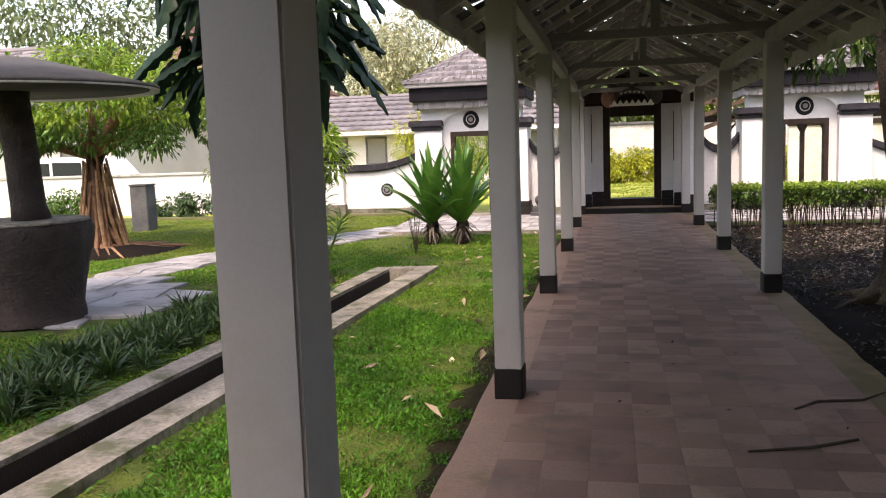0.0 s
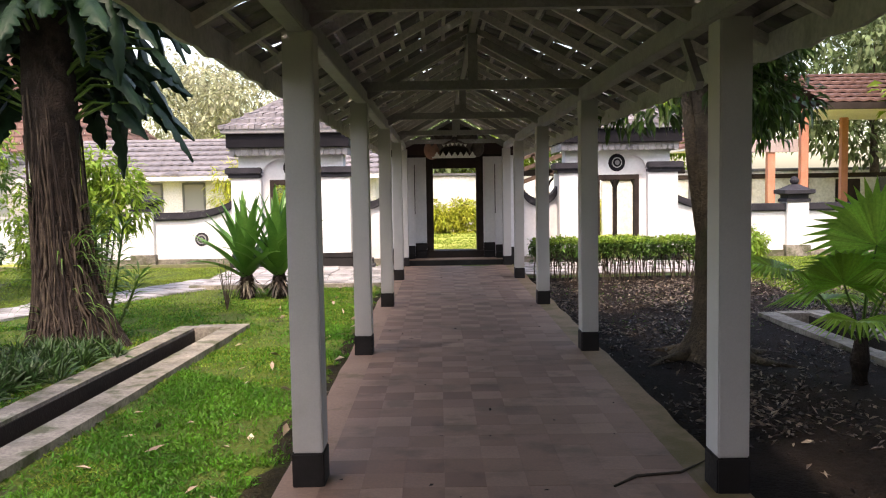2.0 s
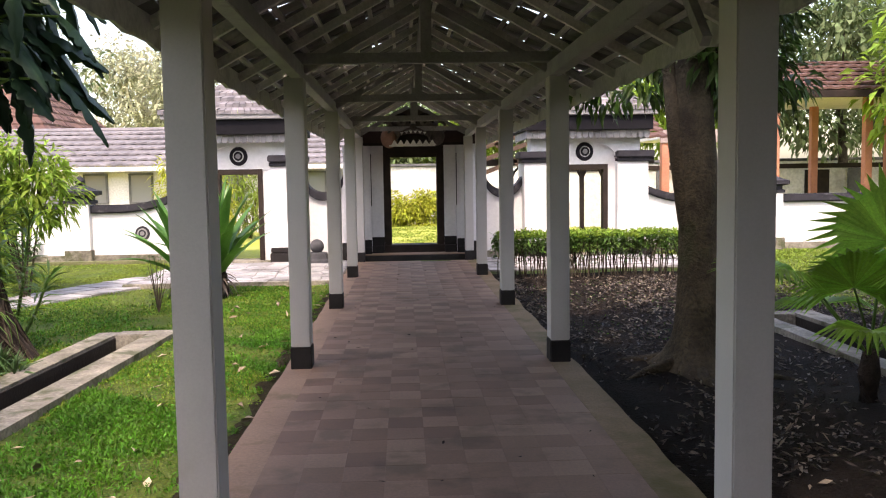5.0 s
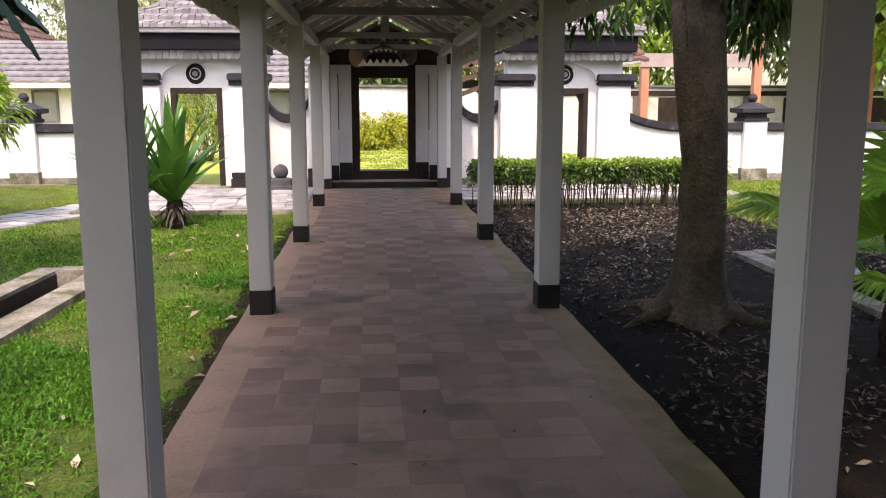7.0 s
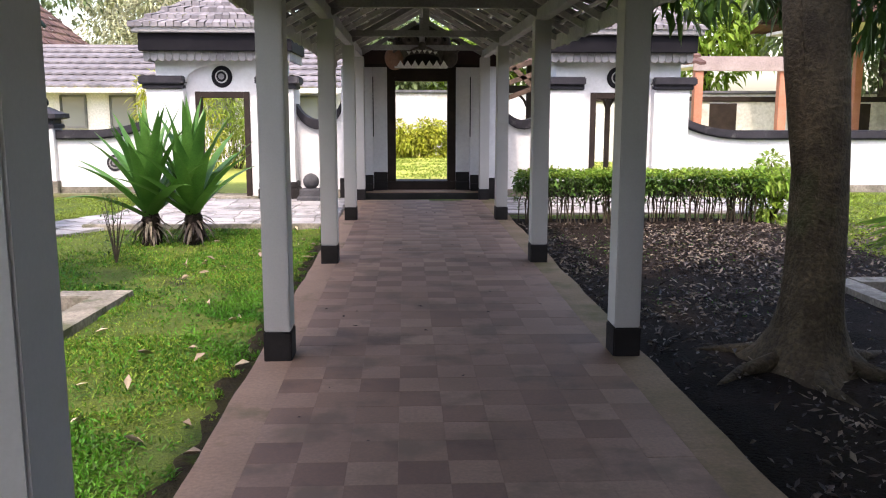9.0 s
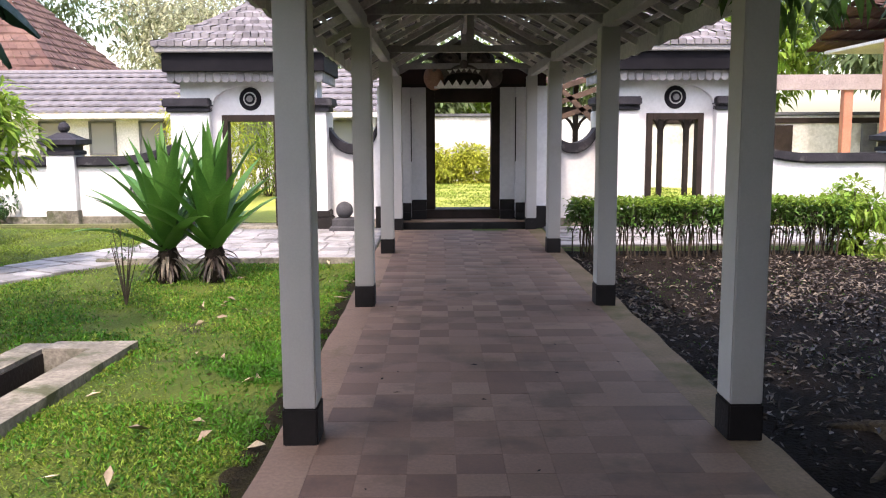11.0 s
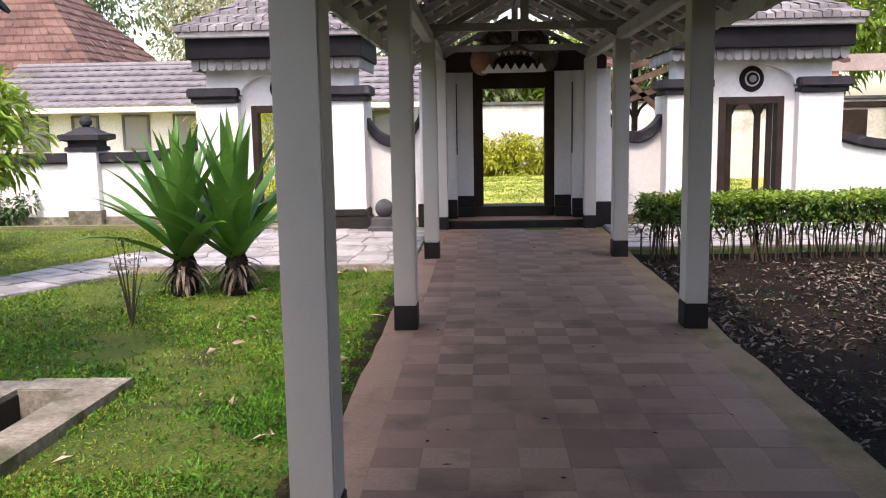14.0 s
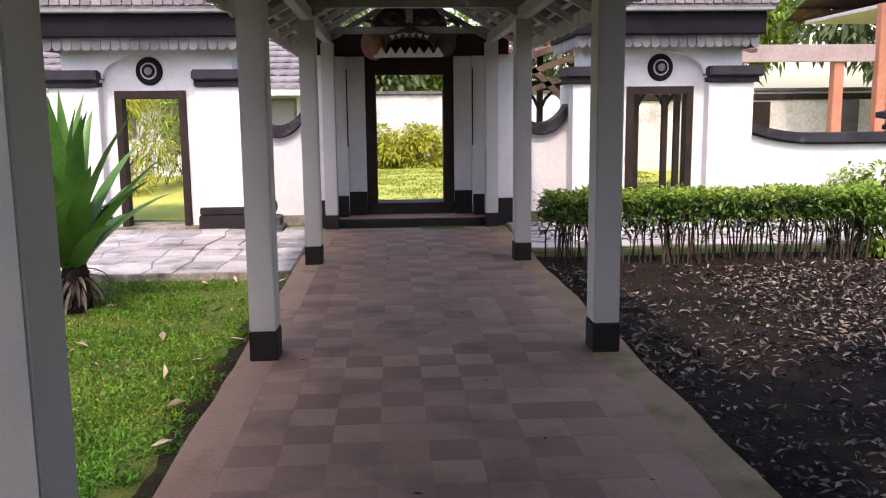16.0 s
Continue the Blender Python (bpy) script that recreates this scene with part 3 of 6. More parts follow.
def build_carving():
    """A stepped relief over the door with two rows of white triangular teeth."""
    bm = bmesh.new()
    y = 15.30

    def blob(x, z, rx, rz, d, mi):
        vs = bmesh.ops.create_uvsphere(bm, u_segments=18, v_segments=12, radius=1.0, matrix=Matrix.LocRotScale((x, y, z), None, (rx, d, rz)))["verts"]
        for f in {f for v in vs for f in v.link_faces}:
            f.material_index, f.smooth = mi, True

    def ring(x, z, r, w, a0, a1, mi, yy=15.16):
        pts = [(x + r * math.cos(a0 + (a1 - a0) * i / 14), yy, z + r * math.sin(a0 + (a1 - a0) * i / 14)) for i in range(15)]
        k = len(bm.faces)
        bm_tube(bm, pts, [w * (0.6 + 0.4 * math.sin(math.pi * i / 14)) for i in range(15)], 8)
        bm.faces.ensure_lookup_table()
        for f in bm.faces[k:]:
            f.material_index, f.smooth = mi, True
    blob(0, 2.50, 0.50, 0.36, 0.14, 1)
    blob(-0.46, 2.28, 0.17, 0.20, 0.13, 0)
    blob(0.46, 2.30, 0.15, 0.18, 0.12, 1)
    for s in (-1, 1):
        blob(s * 0.22, 2.56, 0.13, 0.10, 0.19, 1)
        blob(s * 0.22, 2.56, 0.055, 0.05, 0.23, 3)
        ring(s * 0.22, 2.53, 0.17, 0.035, 0.1, math.pi - 0.1, 3)
        ring(s * 0.52, 2.46, 0.10, 0.03, -1.2, 2.0, 1)
    blob(0, 2.46, 0.10, 0.12, 0.22, 1)
    # the mouth: a curved dark hollow with teeth along both rims
    blob(0, 2.27, 0.33, 0.12, 0.16, 3)
    ring(0, 2.12, 0.33, 0.02, 0.25, math.pi - 0.25, 1, 15.13)

    def tooth(x, z, w, h, up):
        vs = [bm.verts.new(p) for p in ((x - w, 15.10, z), (x + w, 15.10, z), (x, 15.09, z + (h if up else -h)), (x - w, 15.17, z), (x + w, 15.17, z), (x, 15.16, z + (h if up else -h)))]
        for q in ((0, 1, 2), (5, 4, 3), (0, 3, 4, 1), (1, 4, 5, 2), (2, 5, 3, 0)):
            bm.faces.new([vs[i] for i in q]).material_index = 2
    for i in range(7):
        tooth(-0.36 + i * 0.12, 2.145 + 0.0 * i, 0.055, 0.085, True)
    for i in range(6):
        u = -0.22 + i * 0.088
        tooth(u, 2.40 - 0.5 * u * u, 0.036, 0.05, False)
    bm_box(bm, -0.42, 0.42, 15.12, 15.2, 2.105, 2.145)
    for f in bm.faces:
        if all(v.index == -1 or v.co.z < 2.146 and v.co.z > 2.10 for v in f.verts) and len(f.verts) == 4 and abs(f.calc_center_median().x) < 0.45:
            f.material_index = 2
    bmesh.ops.translate(bm, vec=(0, 0, 0.09), verts=bm.verts)
    bmesh.ops.scale(bm, vec=(1.0, 1, 1), verts=bm.verts)
    return solid("carved_lintel_ornament", bm, [M_CARVE, M_CARVE2, M_TOOTH, M_WOOD], "carved stone guardian relief with white teeth above the door", "relief")


build_carving()


# ---- side gates ----
def arch(x, half, rise):
    return math.sqrt(max(0.0, 1 - (x / half) ** 2)) * rise


def hip_course(x0, y0, z0, x1, y1, z1, lip, pitch):
    """One course of a hipped roof: tiles with uneven lifted lower edges, from the half sizes x0, y0 up to x1, y1."""
    bm = bmesh.new()
    ends = ((-1, -1), (1, -1), (1, 1), (-1, 1))
    for k in range(4):
        (ax, ay), (bx, by) = ends[k], ends[(k + 1) % 4]
        n = max(2, int(2 * (x0 if k % 2 == 0 else y0) / pitch))
        for i in range(n):
            f, h = i / n, (i + 1) / n - 0.012 / max(n * pitch, 0.1)
            up = lip * (0.75 + 0.5 * rng.random())
            lo = [((ax + (bx - ax) * q) * x0, (ay + (by - ay) * q) * y0) for q in (f, h)]
            hi = [((ax + (bx - ax) * q) * x1, (ay + (by - ay) * q) * y1) for q in (f, h)]
            v = [bm.verts.new(p) for p in ((*lo[0], z0), (*lo[1], z0), (*lo[1], z0 + up), (*lo[0], z0 + up), (*hi[1], z1 + 0.02), (*hi[0], z1 + 0.02))]
            bm.faces.new((v[0], v[1], v[2], v[3]))
            bm.faces.new((v[3], v[2], v[4], v[5]))
    return bm


def build_side_gate(cx, name_label):
    g = thing("gate", name_label, "gate", (cx, 0, 0), "side gates", kind="structure")
    g.scale = (1.02, 1, 1.065)
    Y, YB = 15.42, 15.95
    dw, dh = 0.445, 1.70
    # wall with a through opening, recessed arched niche in front
    for s in (-1, 1):
        a, b = sorted((s * dw, s * 1.06))
        part("wall", box(a, b, Y + 0.10, YB, -0.2, 2.5), M_WALL, g)
    part("wall_head", box(-dw, dw, Y + 0.10, YB, dh, 2.5), M_WALL, g)
    # front skin with the arched edge
    n = 18
    half, z0, rise = 0.60, 1.80, 0.33
    out = [(-1.06, 1.74), (-half, 1.74), (-half, z0)] + [(-half + 2 * half * i / n, z0 + arch(-half + 2 * half * i / n, half, rise)) for i in range(1, n)] + [(half, z0), (half, 1.74), (1.06, 1.74), (1.06, 2.5), (-1.06, 2.5)]
    part("arch_front", bm_extrude_xz(bmesh.new(), out, Y, Y + 0.098), M_WALL, g)
    for s in (-1, 1):
        a, b = sorted((s * 0.60, s * 1.20))
        part("pier", box(a, b, Y - 0.10, Y + 0.098, 0.1, 1.74, 0.008), M_WALL, g)
        part("pier_side", box(min(s * 1.062, s * 1.20), max(s * 1.062, s * 1.20), Y + 0.1, Y + 0.8, 0.1, 1.74, 0.006), M_WALL, g)
        a, b = sorted((s * 0.58, s * 1.30))
        part("capital", box(a, b, Y - 0.20, Y + 0.55 if s * cx > 0 else Y + 0.5, 1.81, 1.94, 0.02), M_COPING, g, "dark weathered capital")
        a, b = sorted((s * 0.60, s * 1.25))
        part("capital_neck", box(a, b, Y - 0.15, Y + 0.45, 1.74, 1.812, 0.01), M_COPING, g)
        a, b = sorted((s * 0.58, s * 1.26))
        part("pier_base", box(a, b, Y - 0.17, Y + 0.5, -0.15, 0.17, 0.015), M_BASE, g, "black painted base")
        a, b = sorted((s * 0.59, s * 1.23))
        part("pier_base_step", box(a, b, Y - 0.135, Y + 0.4, 0.17, 0.27, 0.015), M_BASE, g)
        a, b = sorted((s * (dw - 0.09), s * dw))
        part("jamb", box(a, b, Y + 0.04, Y + 0.24, -0.05, dh, 0.006), M_WOOD, g)
    part("door_head", box(-dw + 0.091, dw - 0.091, Y + 0.04, Y + 0.24, dh - 0.10, dh - 0.001, 0.006), M_WOOD, g)
    part("doorstep", box(-0.58, 0.58, Y - 0.1, YB, -0.15, 0.03, 0.01), M_CURB, g)
    # ringed medallion
    bm = bmesh.new()
    for r, d, mi in ((0.172, 0.03, 1), (0.108, 0.045, 2), (0.088, 0.055, 1), (0.05, 0.075, 0)):
        old = set(bm.faces)
        bmesh.ops.create_cone(bm, cap_ends=True, segments=32, radius1=r, radius2=r * 0.93, depth=d, matrix=pose(0, Y + 0.098 - d / 2, 1.935, 90, 0, 0))
        for f in set(bm.faces) - old:
            f.material_index = mi
    part("medallion", bm, [M_VALANCE, M_SOFFIT, M_FASCIA], g, "round black and grey stone medallion")
    # soffit, scalloped valance and tiled hip roof
    ey0, ey1, ex = 14.98, 17.0, 1.30
    part("soffit", box(-ex + 0.08, ex - 0.08, ey0 + 0.08, ey1 - 0.08, 2.31, 2.575, 0.01), M_SOFFIT, g, "dark eaves soffit")
    bm = bmesh.new()
    w = 0.118

    def scallop(p0, along, count, inward):
        for i in range(count):
            pts = [(0.004, 0.17), (0.004, 0.05)] + [(w / 2 - (w / 2 - 0.004) * math.cos(math.pi * j / 6), 0.05 - 0.05 * math.sin(math.pi * j / 6)) for j in range(1, 6)] + [(w - 0.004, 0.05), (w - 0.004, 0.17)]
            o = Vector(p0) + Vector(along) * (i * w)
            fr = [bm.verts.new(o + Vector(along) * u + Vector((0, 0, v))) for u, v in pts]
            bk = [bm.verts.new(v.co + Vector(inward) * 0.02) for v in fr]
            bm.faces.new(fr)
            bm.faces.new(bk[::-1])
            m = len(fr)
            for j in range(m):
                bm.faces.new((fr[(j + 1) % m], fr[j], bk[j], bk[(j + 1) % m]))
    vx = 1.18
    scallop((-vx, 15.16, 2.16), (1, 0, 0), 20, (0, 1, 0))
    scallop((-vx, 15.18, 2.16), (0, 1, 0), 14, (1, 0, 0))
    scallop((vx, 15.18, 2.16), (0, 1, 0), 14, (-1, 0, 0))
    part("valance", bm, M_VALANCE, g, "grey scalloped eaves valance")
    part("eaves_board", box(-ex, ex, ey0, ey1, 2.575, 2.66, 0.012), M_VALANCE, g)
    # hip roof courses
    apex, rows = 3.36, 6
    cy, hy = (ey0 + ey1) / 2, (ey1 - ey0) / 2
    for r in range(rows):
        f0, f1 = 1 - r / rows, 1 - (r + 1) / rows
        z = 2.66 + (apex - 2.66) * (r / rows)
        z1 = z + (apex - 2.66) / rows
        a, b = f0 * 1.03, max(f1, 0.03)
        bm = hip_course(ex * a, hy * a, z, ex * b, hy * b, z1, 0.075, 0.12)
        bmesh.ops.translate(bm, vec=(0, cy, 0), verts=bm.verts)
        part("roof_course", bm, M_GREYROOF, g)
    bm = bmesh.new()
    for sx in (-1, 1):
        for sy in (-1, 1):
            pts = [(ex * sx * (1 - t), cy + hy * sy * (1 - t), 2.66 + (apex - 2.62) * t) for t in (0, 0.5, 1.0)]
            bm_tube(bm, pts, 0.045, 6)
    part("hip_ridges", bm, M_GREYROOF, g)
    part("finial", bm_lathe(bmesh.new(), [(0.12, apex - 0.05), (0.13, apex + 0.05), (0.06, apex + 0.08), (0.05, apex + 0.15), (0.09, apex + 0.2), (0.02, apex + 0.34)], 12, (0, cy, 0)), M_GREYROOF, g)
    return g


build_side_gate(-3.39, "white side gate with scalloped eaves, grey tiled roof and stone medallion")
right_gate = build_side_gate(3.38, "white side gate with dark posts behind, scalloped eaves and grey tiled roof")


# ---- garden walls with scooped tops ----
def scoop_wall(name, x0, x1, curve, y0, y1, label, coping=0.17):
    """A wall whose top follows curve(x), with a thick dark coping along it."""
    w = thing(name, label, "wall", kind="structure")
    n = 24
    xs = [x0 + (x1 - x0) * i / n for i in range(n + 1)]
    part("wall_body", bm_extrude_xz(bmesh.new(), [(x0, -0.3), (x1, -0.3)] + [(x, curve(x) - coping) for x in xs[::-1]], y0, y1), M_WALL, w)
    lo = [(x, curve(x) - coping + 0.001) for x in xs]
    hi = []
    for i, x in enumerate(xs):
        hi.append((x, curve(x)))
    bm = bmesh.new()
    bm_extrude_xz(bm, lo + hi[::-1], y0 - 0.08, y1 + 0.08)
    bmesh.ops.bevel(bm, geom=[e for e in bm.edges if e.is_manifold and e.calc_face_angle(0) > 1.2 and abs(e.verts[0].co.y - e.verts[1].co.y) < 1e-4], offset=0.03, segments=2, affect="EDGES", clamp_overlap=True)
    part("coping", bm, M_COPING, w, "dark rounded coping")
    part("wall_foot", box(x0, x1, y0 - 0.05, y0 - 0.001, -0.3, 0.12), M_CURB, w)
    return w


for s in (-1, 1):
    def inner(x, s=s):
        u = (abs(x) - 1.79) / 0.43
        return 1.86 - 0.52 * math.sqrt(max(0.0, 1 - min(1, u * u)))
    a, b = sorted((s * 1.37, s * 2.21))
    scoop_wall("wall_inner", a, b, inner, 15.72, 16.0, "white garden wall with a round scooped dark coping")

    def outer(x, s=s):
        d = abs(x) - 4.5
        t = max(0.0, 1 - d / 1.55)
        return 1.14 + 0.66 * (1 - math.sqrt(max(0.0, 1 - t * t)))
    px = 7.5 if s > 0 else 6.8
    a, b = sorted((s * 4.45, s * (px - 0.24)))
    scoop_wall("wall_outer", a, b, outer, 16.4, 16.68, "white garden wall sweeping down from the gate with dark coping", 0.17)
    flat = lambda x: 1.14
    a, b = sorted((s * (px + 0.24), s * (15.0 if s > 0 else 9.4)))
    scoop_wall("wall_outer", a, b, flat, 16.4, 16.68, "low white garden wall with dark coping", 0.17)
    p = thing("wall_pillar", "white wall pillar with dark stepped cap and finial", "pillar", (s * px, 16.5, 0.05), "wall pillars")
    part("shaft", box(-0.235, 0.235, -0.24, 0.24, -0.1, 1.12, 0.008), M_WALL, p)
    part("foot", box(-0.27, 0.27, -0.28, 0.28, -0.2, 0.18, 0.01), M_CURB, p)
    part("cap", bm_lathe(bmesh.new(), [(0.26, 1.12), (0.26, 1.18), (0.22, 1.2), (0.22, 1.27), (0.33, 1.3), (0.33, 1.38), (0.25, 1.4), (0.08, 1.5)], centre=(0, 0, 0), square=True), M_COPING, p, "dark stepped cap")
    part("finial", bm_lathe(bmesh.new(), [(0.04, 1.49), (0.09, 1.54), (0.1, 1.59), (0.07, 1.65), (0.02, 1.68)], 14), M_COPING, p)


# ---- paving in front of the gates and the garden path ----
def flagstones(name, label, cells, parent_z):
    """Loose flagstones on a bed: cells are polygons in plan."""
    p = thing(name, label, "paving", kind="structure")
    for poly in cells:
        bm = bmesh.new()
        cx = sum(q[0] for q in poly) / len(poly)
        cy = sum(q[1] for q in poly) / len(poly)
        z = parent_z(cx, cy) + rng.uniform(-0.004, 0.004)
        top = [bm.verts.new((cx + (x - cx) * 0.94, cy + (y - cy) * 0.94, z)) for x, y in poly]
        mid = [bm.verts.new((cx + (x - cx) * 0.965, cy + (y - cy) * 0.965, z - 0.008)) for x, y in poly]
        low = [bm.verts.new((v.co.x, v.co.y, z - 0.06)) for v in mid]
        n = len(poly)
        bm.faces.new(top)
        for a, b in ((top, mid), (mid, low)):
            for i in range(n):
                bm.faces.new((b[i], b[(i + 1) % n], a[(i + 1) % n], a[i]))
        part("flagstone", bm, M_STONEPAVE, p)
    return p


def jitter_cells(x0, x1, y0, y1, nx, ny, j, keep=None):
    pts = [[(x0 + (x1 - x0) * i / nx + (rng.uniform(-j, j) if 0 < i < nx else 0), y0 + (y1 - y0) * k / ny + (rng.uniform(-j, j) if 0 < k < ny else 0)) for i in range(nx + 1)] for k in range(ny + 1)]
    cells = []
    for k in range(ny):
        for i in range(nx):
            c = [pts[k][i], pts[k][i + 1], pts[k + 1][i + 1], pts[k + 1][i]]
            if keep is None or keep(sum(q[0] for q in c) / 4, sum(q[1] for q in c) / 4):
                cells.append(c)
    return cells


def pave_z(x, y):
    return ground_height(x, y) + 0.035


def pave_bed(name, outline):
    bm = bmesh.new()
    bm.faces.new([bm.verts.new((x, y, 0.0)) for x, y in outline])
    bmesh.ops.subdivide_edges(bm, edges=bm.edges[:], cuts=10, use_grid_fill=True)
    for v in bm.verts:
        v.co.z = ground_height(v.co.x, v.co.y) + 0.022
    r = bmesh.ops.extrude_face_region(bm, geom=bm.faces[:])
    bmesh.ops.translate(bm, vec=(0, 0, -0.12), verts=[v for v in r["geom"] if isinstance(v, bmesh.types.BMVert)])
    return solid(name, bm, M_PAVEBED, "grey mortar bed of the paving", "paving", kind="structure")


pave_bed("paving_bed", [(-4.6, 12.12), (-1.25, 12.12), (-1.25, 15.25), (-4.6, 15.25)])
flagstones("paving", "pale flagstone paving in front of the side gate", jitter_cells(-4.55, -1.26, 12.15, 15.22, 9, 9, 0.06), pave_z)
pave_bed("paving_bed", [(1.25, 13.3), (6.2, 13.3), (6.2, 15.25), (1.25, 15.25)])
flagstones("paving", "pale flagstone paving behind the hedge", jitter_cells(1.26, 6.15, 13.33, 15.22, 12, 5, 0.06), pave_z)
part("paving_kerb", box(-4.6, -1.24, 12.04, 12.12, -0.3, -0.005, 0.01), M_CURB, tagged(new("kerb"), "concrete kerb along the paving", "kerb", kind="structure"))

# the curved garden path to the seat
path_line = [(-4.3, 13.1), (-5.1, 11.75), (-6.0, 10.3), (-6.7, 8.9), (-6.9, 7.4)]
cells = []
prev = None
for i in range(26):
    f = i / 25 * (len(path_line) - 1)
    k = min(int(f), len(path_line) - 2)
    a, b = Vector(path_line[k]), Vector(path_line[k + 1])
    c = a.lerp(b, f - k)
    d = (b - a).normalized()
    nrm = Vector((-d.y, d.x))
    w = 0.52 + rng.uniform(-0.05, 0.05)
    m = rng.uniform(-0.12, 0.12)
    row = (c + nrm * w, c + nrm * m, c - nrm * w)
    if prev:
        cells.append([tuple(prev[0]), tuple(prev[1]), tuple(row[1]), tuple(row[0])])
        cells.append([tuple(prev[1]), tuple(prev[2]), tuple(row[2]), tuple(row[1])])
    prev = row
flagstones("garden_path", "pale stone garden path curving across the lawn", cells, pave_z)
cells = jitter_cells(-9.4, -5.0, 3.6, 7.3, 8, 7, 0.12, lambda x, y: ((x + 7.1) / 2.1) ** 2 + ((y - 5.4) / 1.8) ** 2 < 1)
flagstones("patio", "round patio of pale concrete slabs round the garden seat", cells, pave_z)


# ---- low wall, kerb and post at the far side of the lawn ----
w = thing("wall_west", "low white garden wall with a plain top", "wall", kind="structure")
part("wall_body", box(-26, -7.05, 17.3, 17.5, -0.3, 1.0, 0.01), M_WALL, w)
part("wall_top", box(-26, -7.05, 17.26, 17.54, 1.0, 1.07, 0.015), M_FASCIA, w)
k = thing("lawn_kerb", "mossy kerb along the far flower bed", "kerb", kind="structure")
part("kerb_strip", box(-18, -4.7, 15.55, 15.75, -0.3, 0.06, 0.02), mat("mossy_kerb", (0.16, 0.15, 0.08), (0.10, 0.12, 0.04), 3, 30, 0.95, 0.7), k)
p = thing("stone_post", "plain grey rendered stone post at the lawn edge", "post", (-10.1, 13.55, -0.1))
part("post_body", box(-0.19, 0.19, -0.19, 0.19, 0, 1.0, 0.015), M_GREYWALL, p)
part("post_cap", box(-0.205, 0.205, -0.205, 0.205, 1.0, 1.04, 0.01), M_GREYWALL, p)
copy_thing(p, pose(-12.4, 11.0, -0.1))

# round stone medallion on the outer wall, and a ball on a plinth by the gate
bm = bmesh.new()
for r, d, mi in ((0.15, 0.02, 1), (0.11, 0.03, 0), (0.08, 0.035, 1), (0.045, 0.045, 0)):
    old = set(bm.faces)
    bmesh.ops.create_cone(bm, cap_ends=True, segments=28, radius1=r, radius2=r * 0.94, depth=d, matrix=pose(-5.55, 16.4 - d / 2, 0.55, 90, 0, 0))
    for f in set(bm.faces) - old:
        f.material_index = mi
solid("wall_medallion", bm, [M_VALANCE, M_COPING], "small round dark medallion set in the garden wall", "medallion")
b = thing("stone_ball", "dark stone ball on a stepped square plinth beside the gate", "ornament", (-1.88, 15.1, -0.02))
part("plinth", bm_lathe(bmesh.new(), [(0.22, -0.05), (0.22, 0.08), (0.18, 0.10), (0.18, 0.20), (0.12, 0.22)], square=True), M_STONEBALL, b)
part("ball", bm_lathe(bmesh.new(), [(0.01, 0.2)] + [(0.135 * math.cos(a), 0.335 + 0.135 * math.sin(a)) for a in [-1.2 + 0.24 * i for i in range(11)]] + [(0.01, 0.472)], 18), M_STONEBALL, b, smooth=True)


# ---- concrete parasol and stump table ----
def build_parasol():
    t = thing("parasol_table", "dark faux-log concrete table under a mushroom parasol", "table", (-6.22, 4.6, -0.08))
    bm = bmesh.new()
    seg, rings = 40, []
    for z, r in ((0, 0.56), (0.15, 0.53), (0.4, 0.55), (0.6, 0.58), (0.72, 0.62), (0.9, 0.64), (0.98, 0.63)):
        rings.append([bm.verts.new(((r + 0.035 * noise.noise((math.cos(a) * 2.2, math.sin(a) * 2.2, z * 0.9)) + 0.012 * math.sin(a * 9 + z * 3)) * math.cos(a), (r + 0.035 * noise.noise((math.cos(a) * 2.2, math.sin(a) * 2.2, z * 0.9)) + 0.012 * math.sin(a * 9 + z * 3)) * math.sin(a), z)) for a in (2 * math.pi * i / seg for i in range(seg))])
    for a, b in zip(rings, rings[1:]):
        for i in range(seg):
            bm.faces.new((a[i], a[(i + 1) % seg], b[(i + 1) % seg], b[i])).smooth = True
    bm.faces.new(rings[-1])
    part("stump", bm, M_STUMP, t, "dark bark-textured stump")
    part("table_top", bm_lathe(bmesh.new(), [(0.62, 0.975), (0.64, 0.985), (0.635, 1.005), (0.6, 1.01)], 40), M_CURB, t, "grey concrete table top")
    part("pole", bm_tube(bmesh.new(), [(0.12, 0, 1.0), (0.10, 0, 1.15), (0.06, 0.01, 1.7), (0.01, 0, 2.2), (0, 0, 2.42)], [0.19, 0.165, 0.16, 0.17, 0.22], 18), M_STUMP, t, smooth=True)
    part("canopy", bm_lathe(bmesh.new(), [(0.16, 2.44), (0.7, 2.39), (1.37, 2.26), (1.41, 2.25), (1.41, 2.28)], 44), M_DISC, t, "pale parasol underside", smooth=True)
    part("canopy_top", bm_lathe(bmesh.new(), [(1.415, 2.27), (1.415, 2.30), (0.8, 2.46), (0.3, 2.58), (0.02, 2.62)], 44), M_DISCTOP, t, "dark weathered parasol top", smooth=True)
    return t


build_parasol()


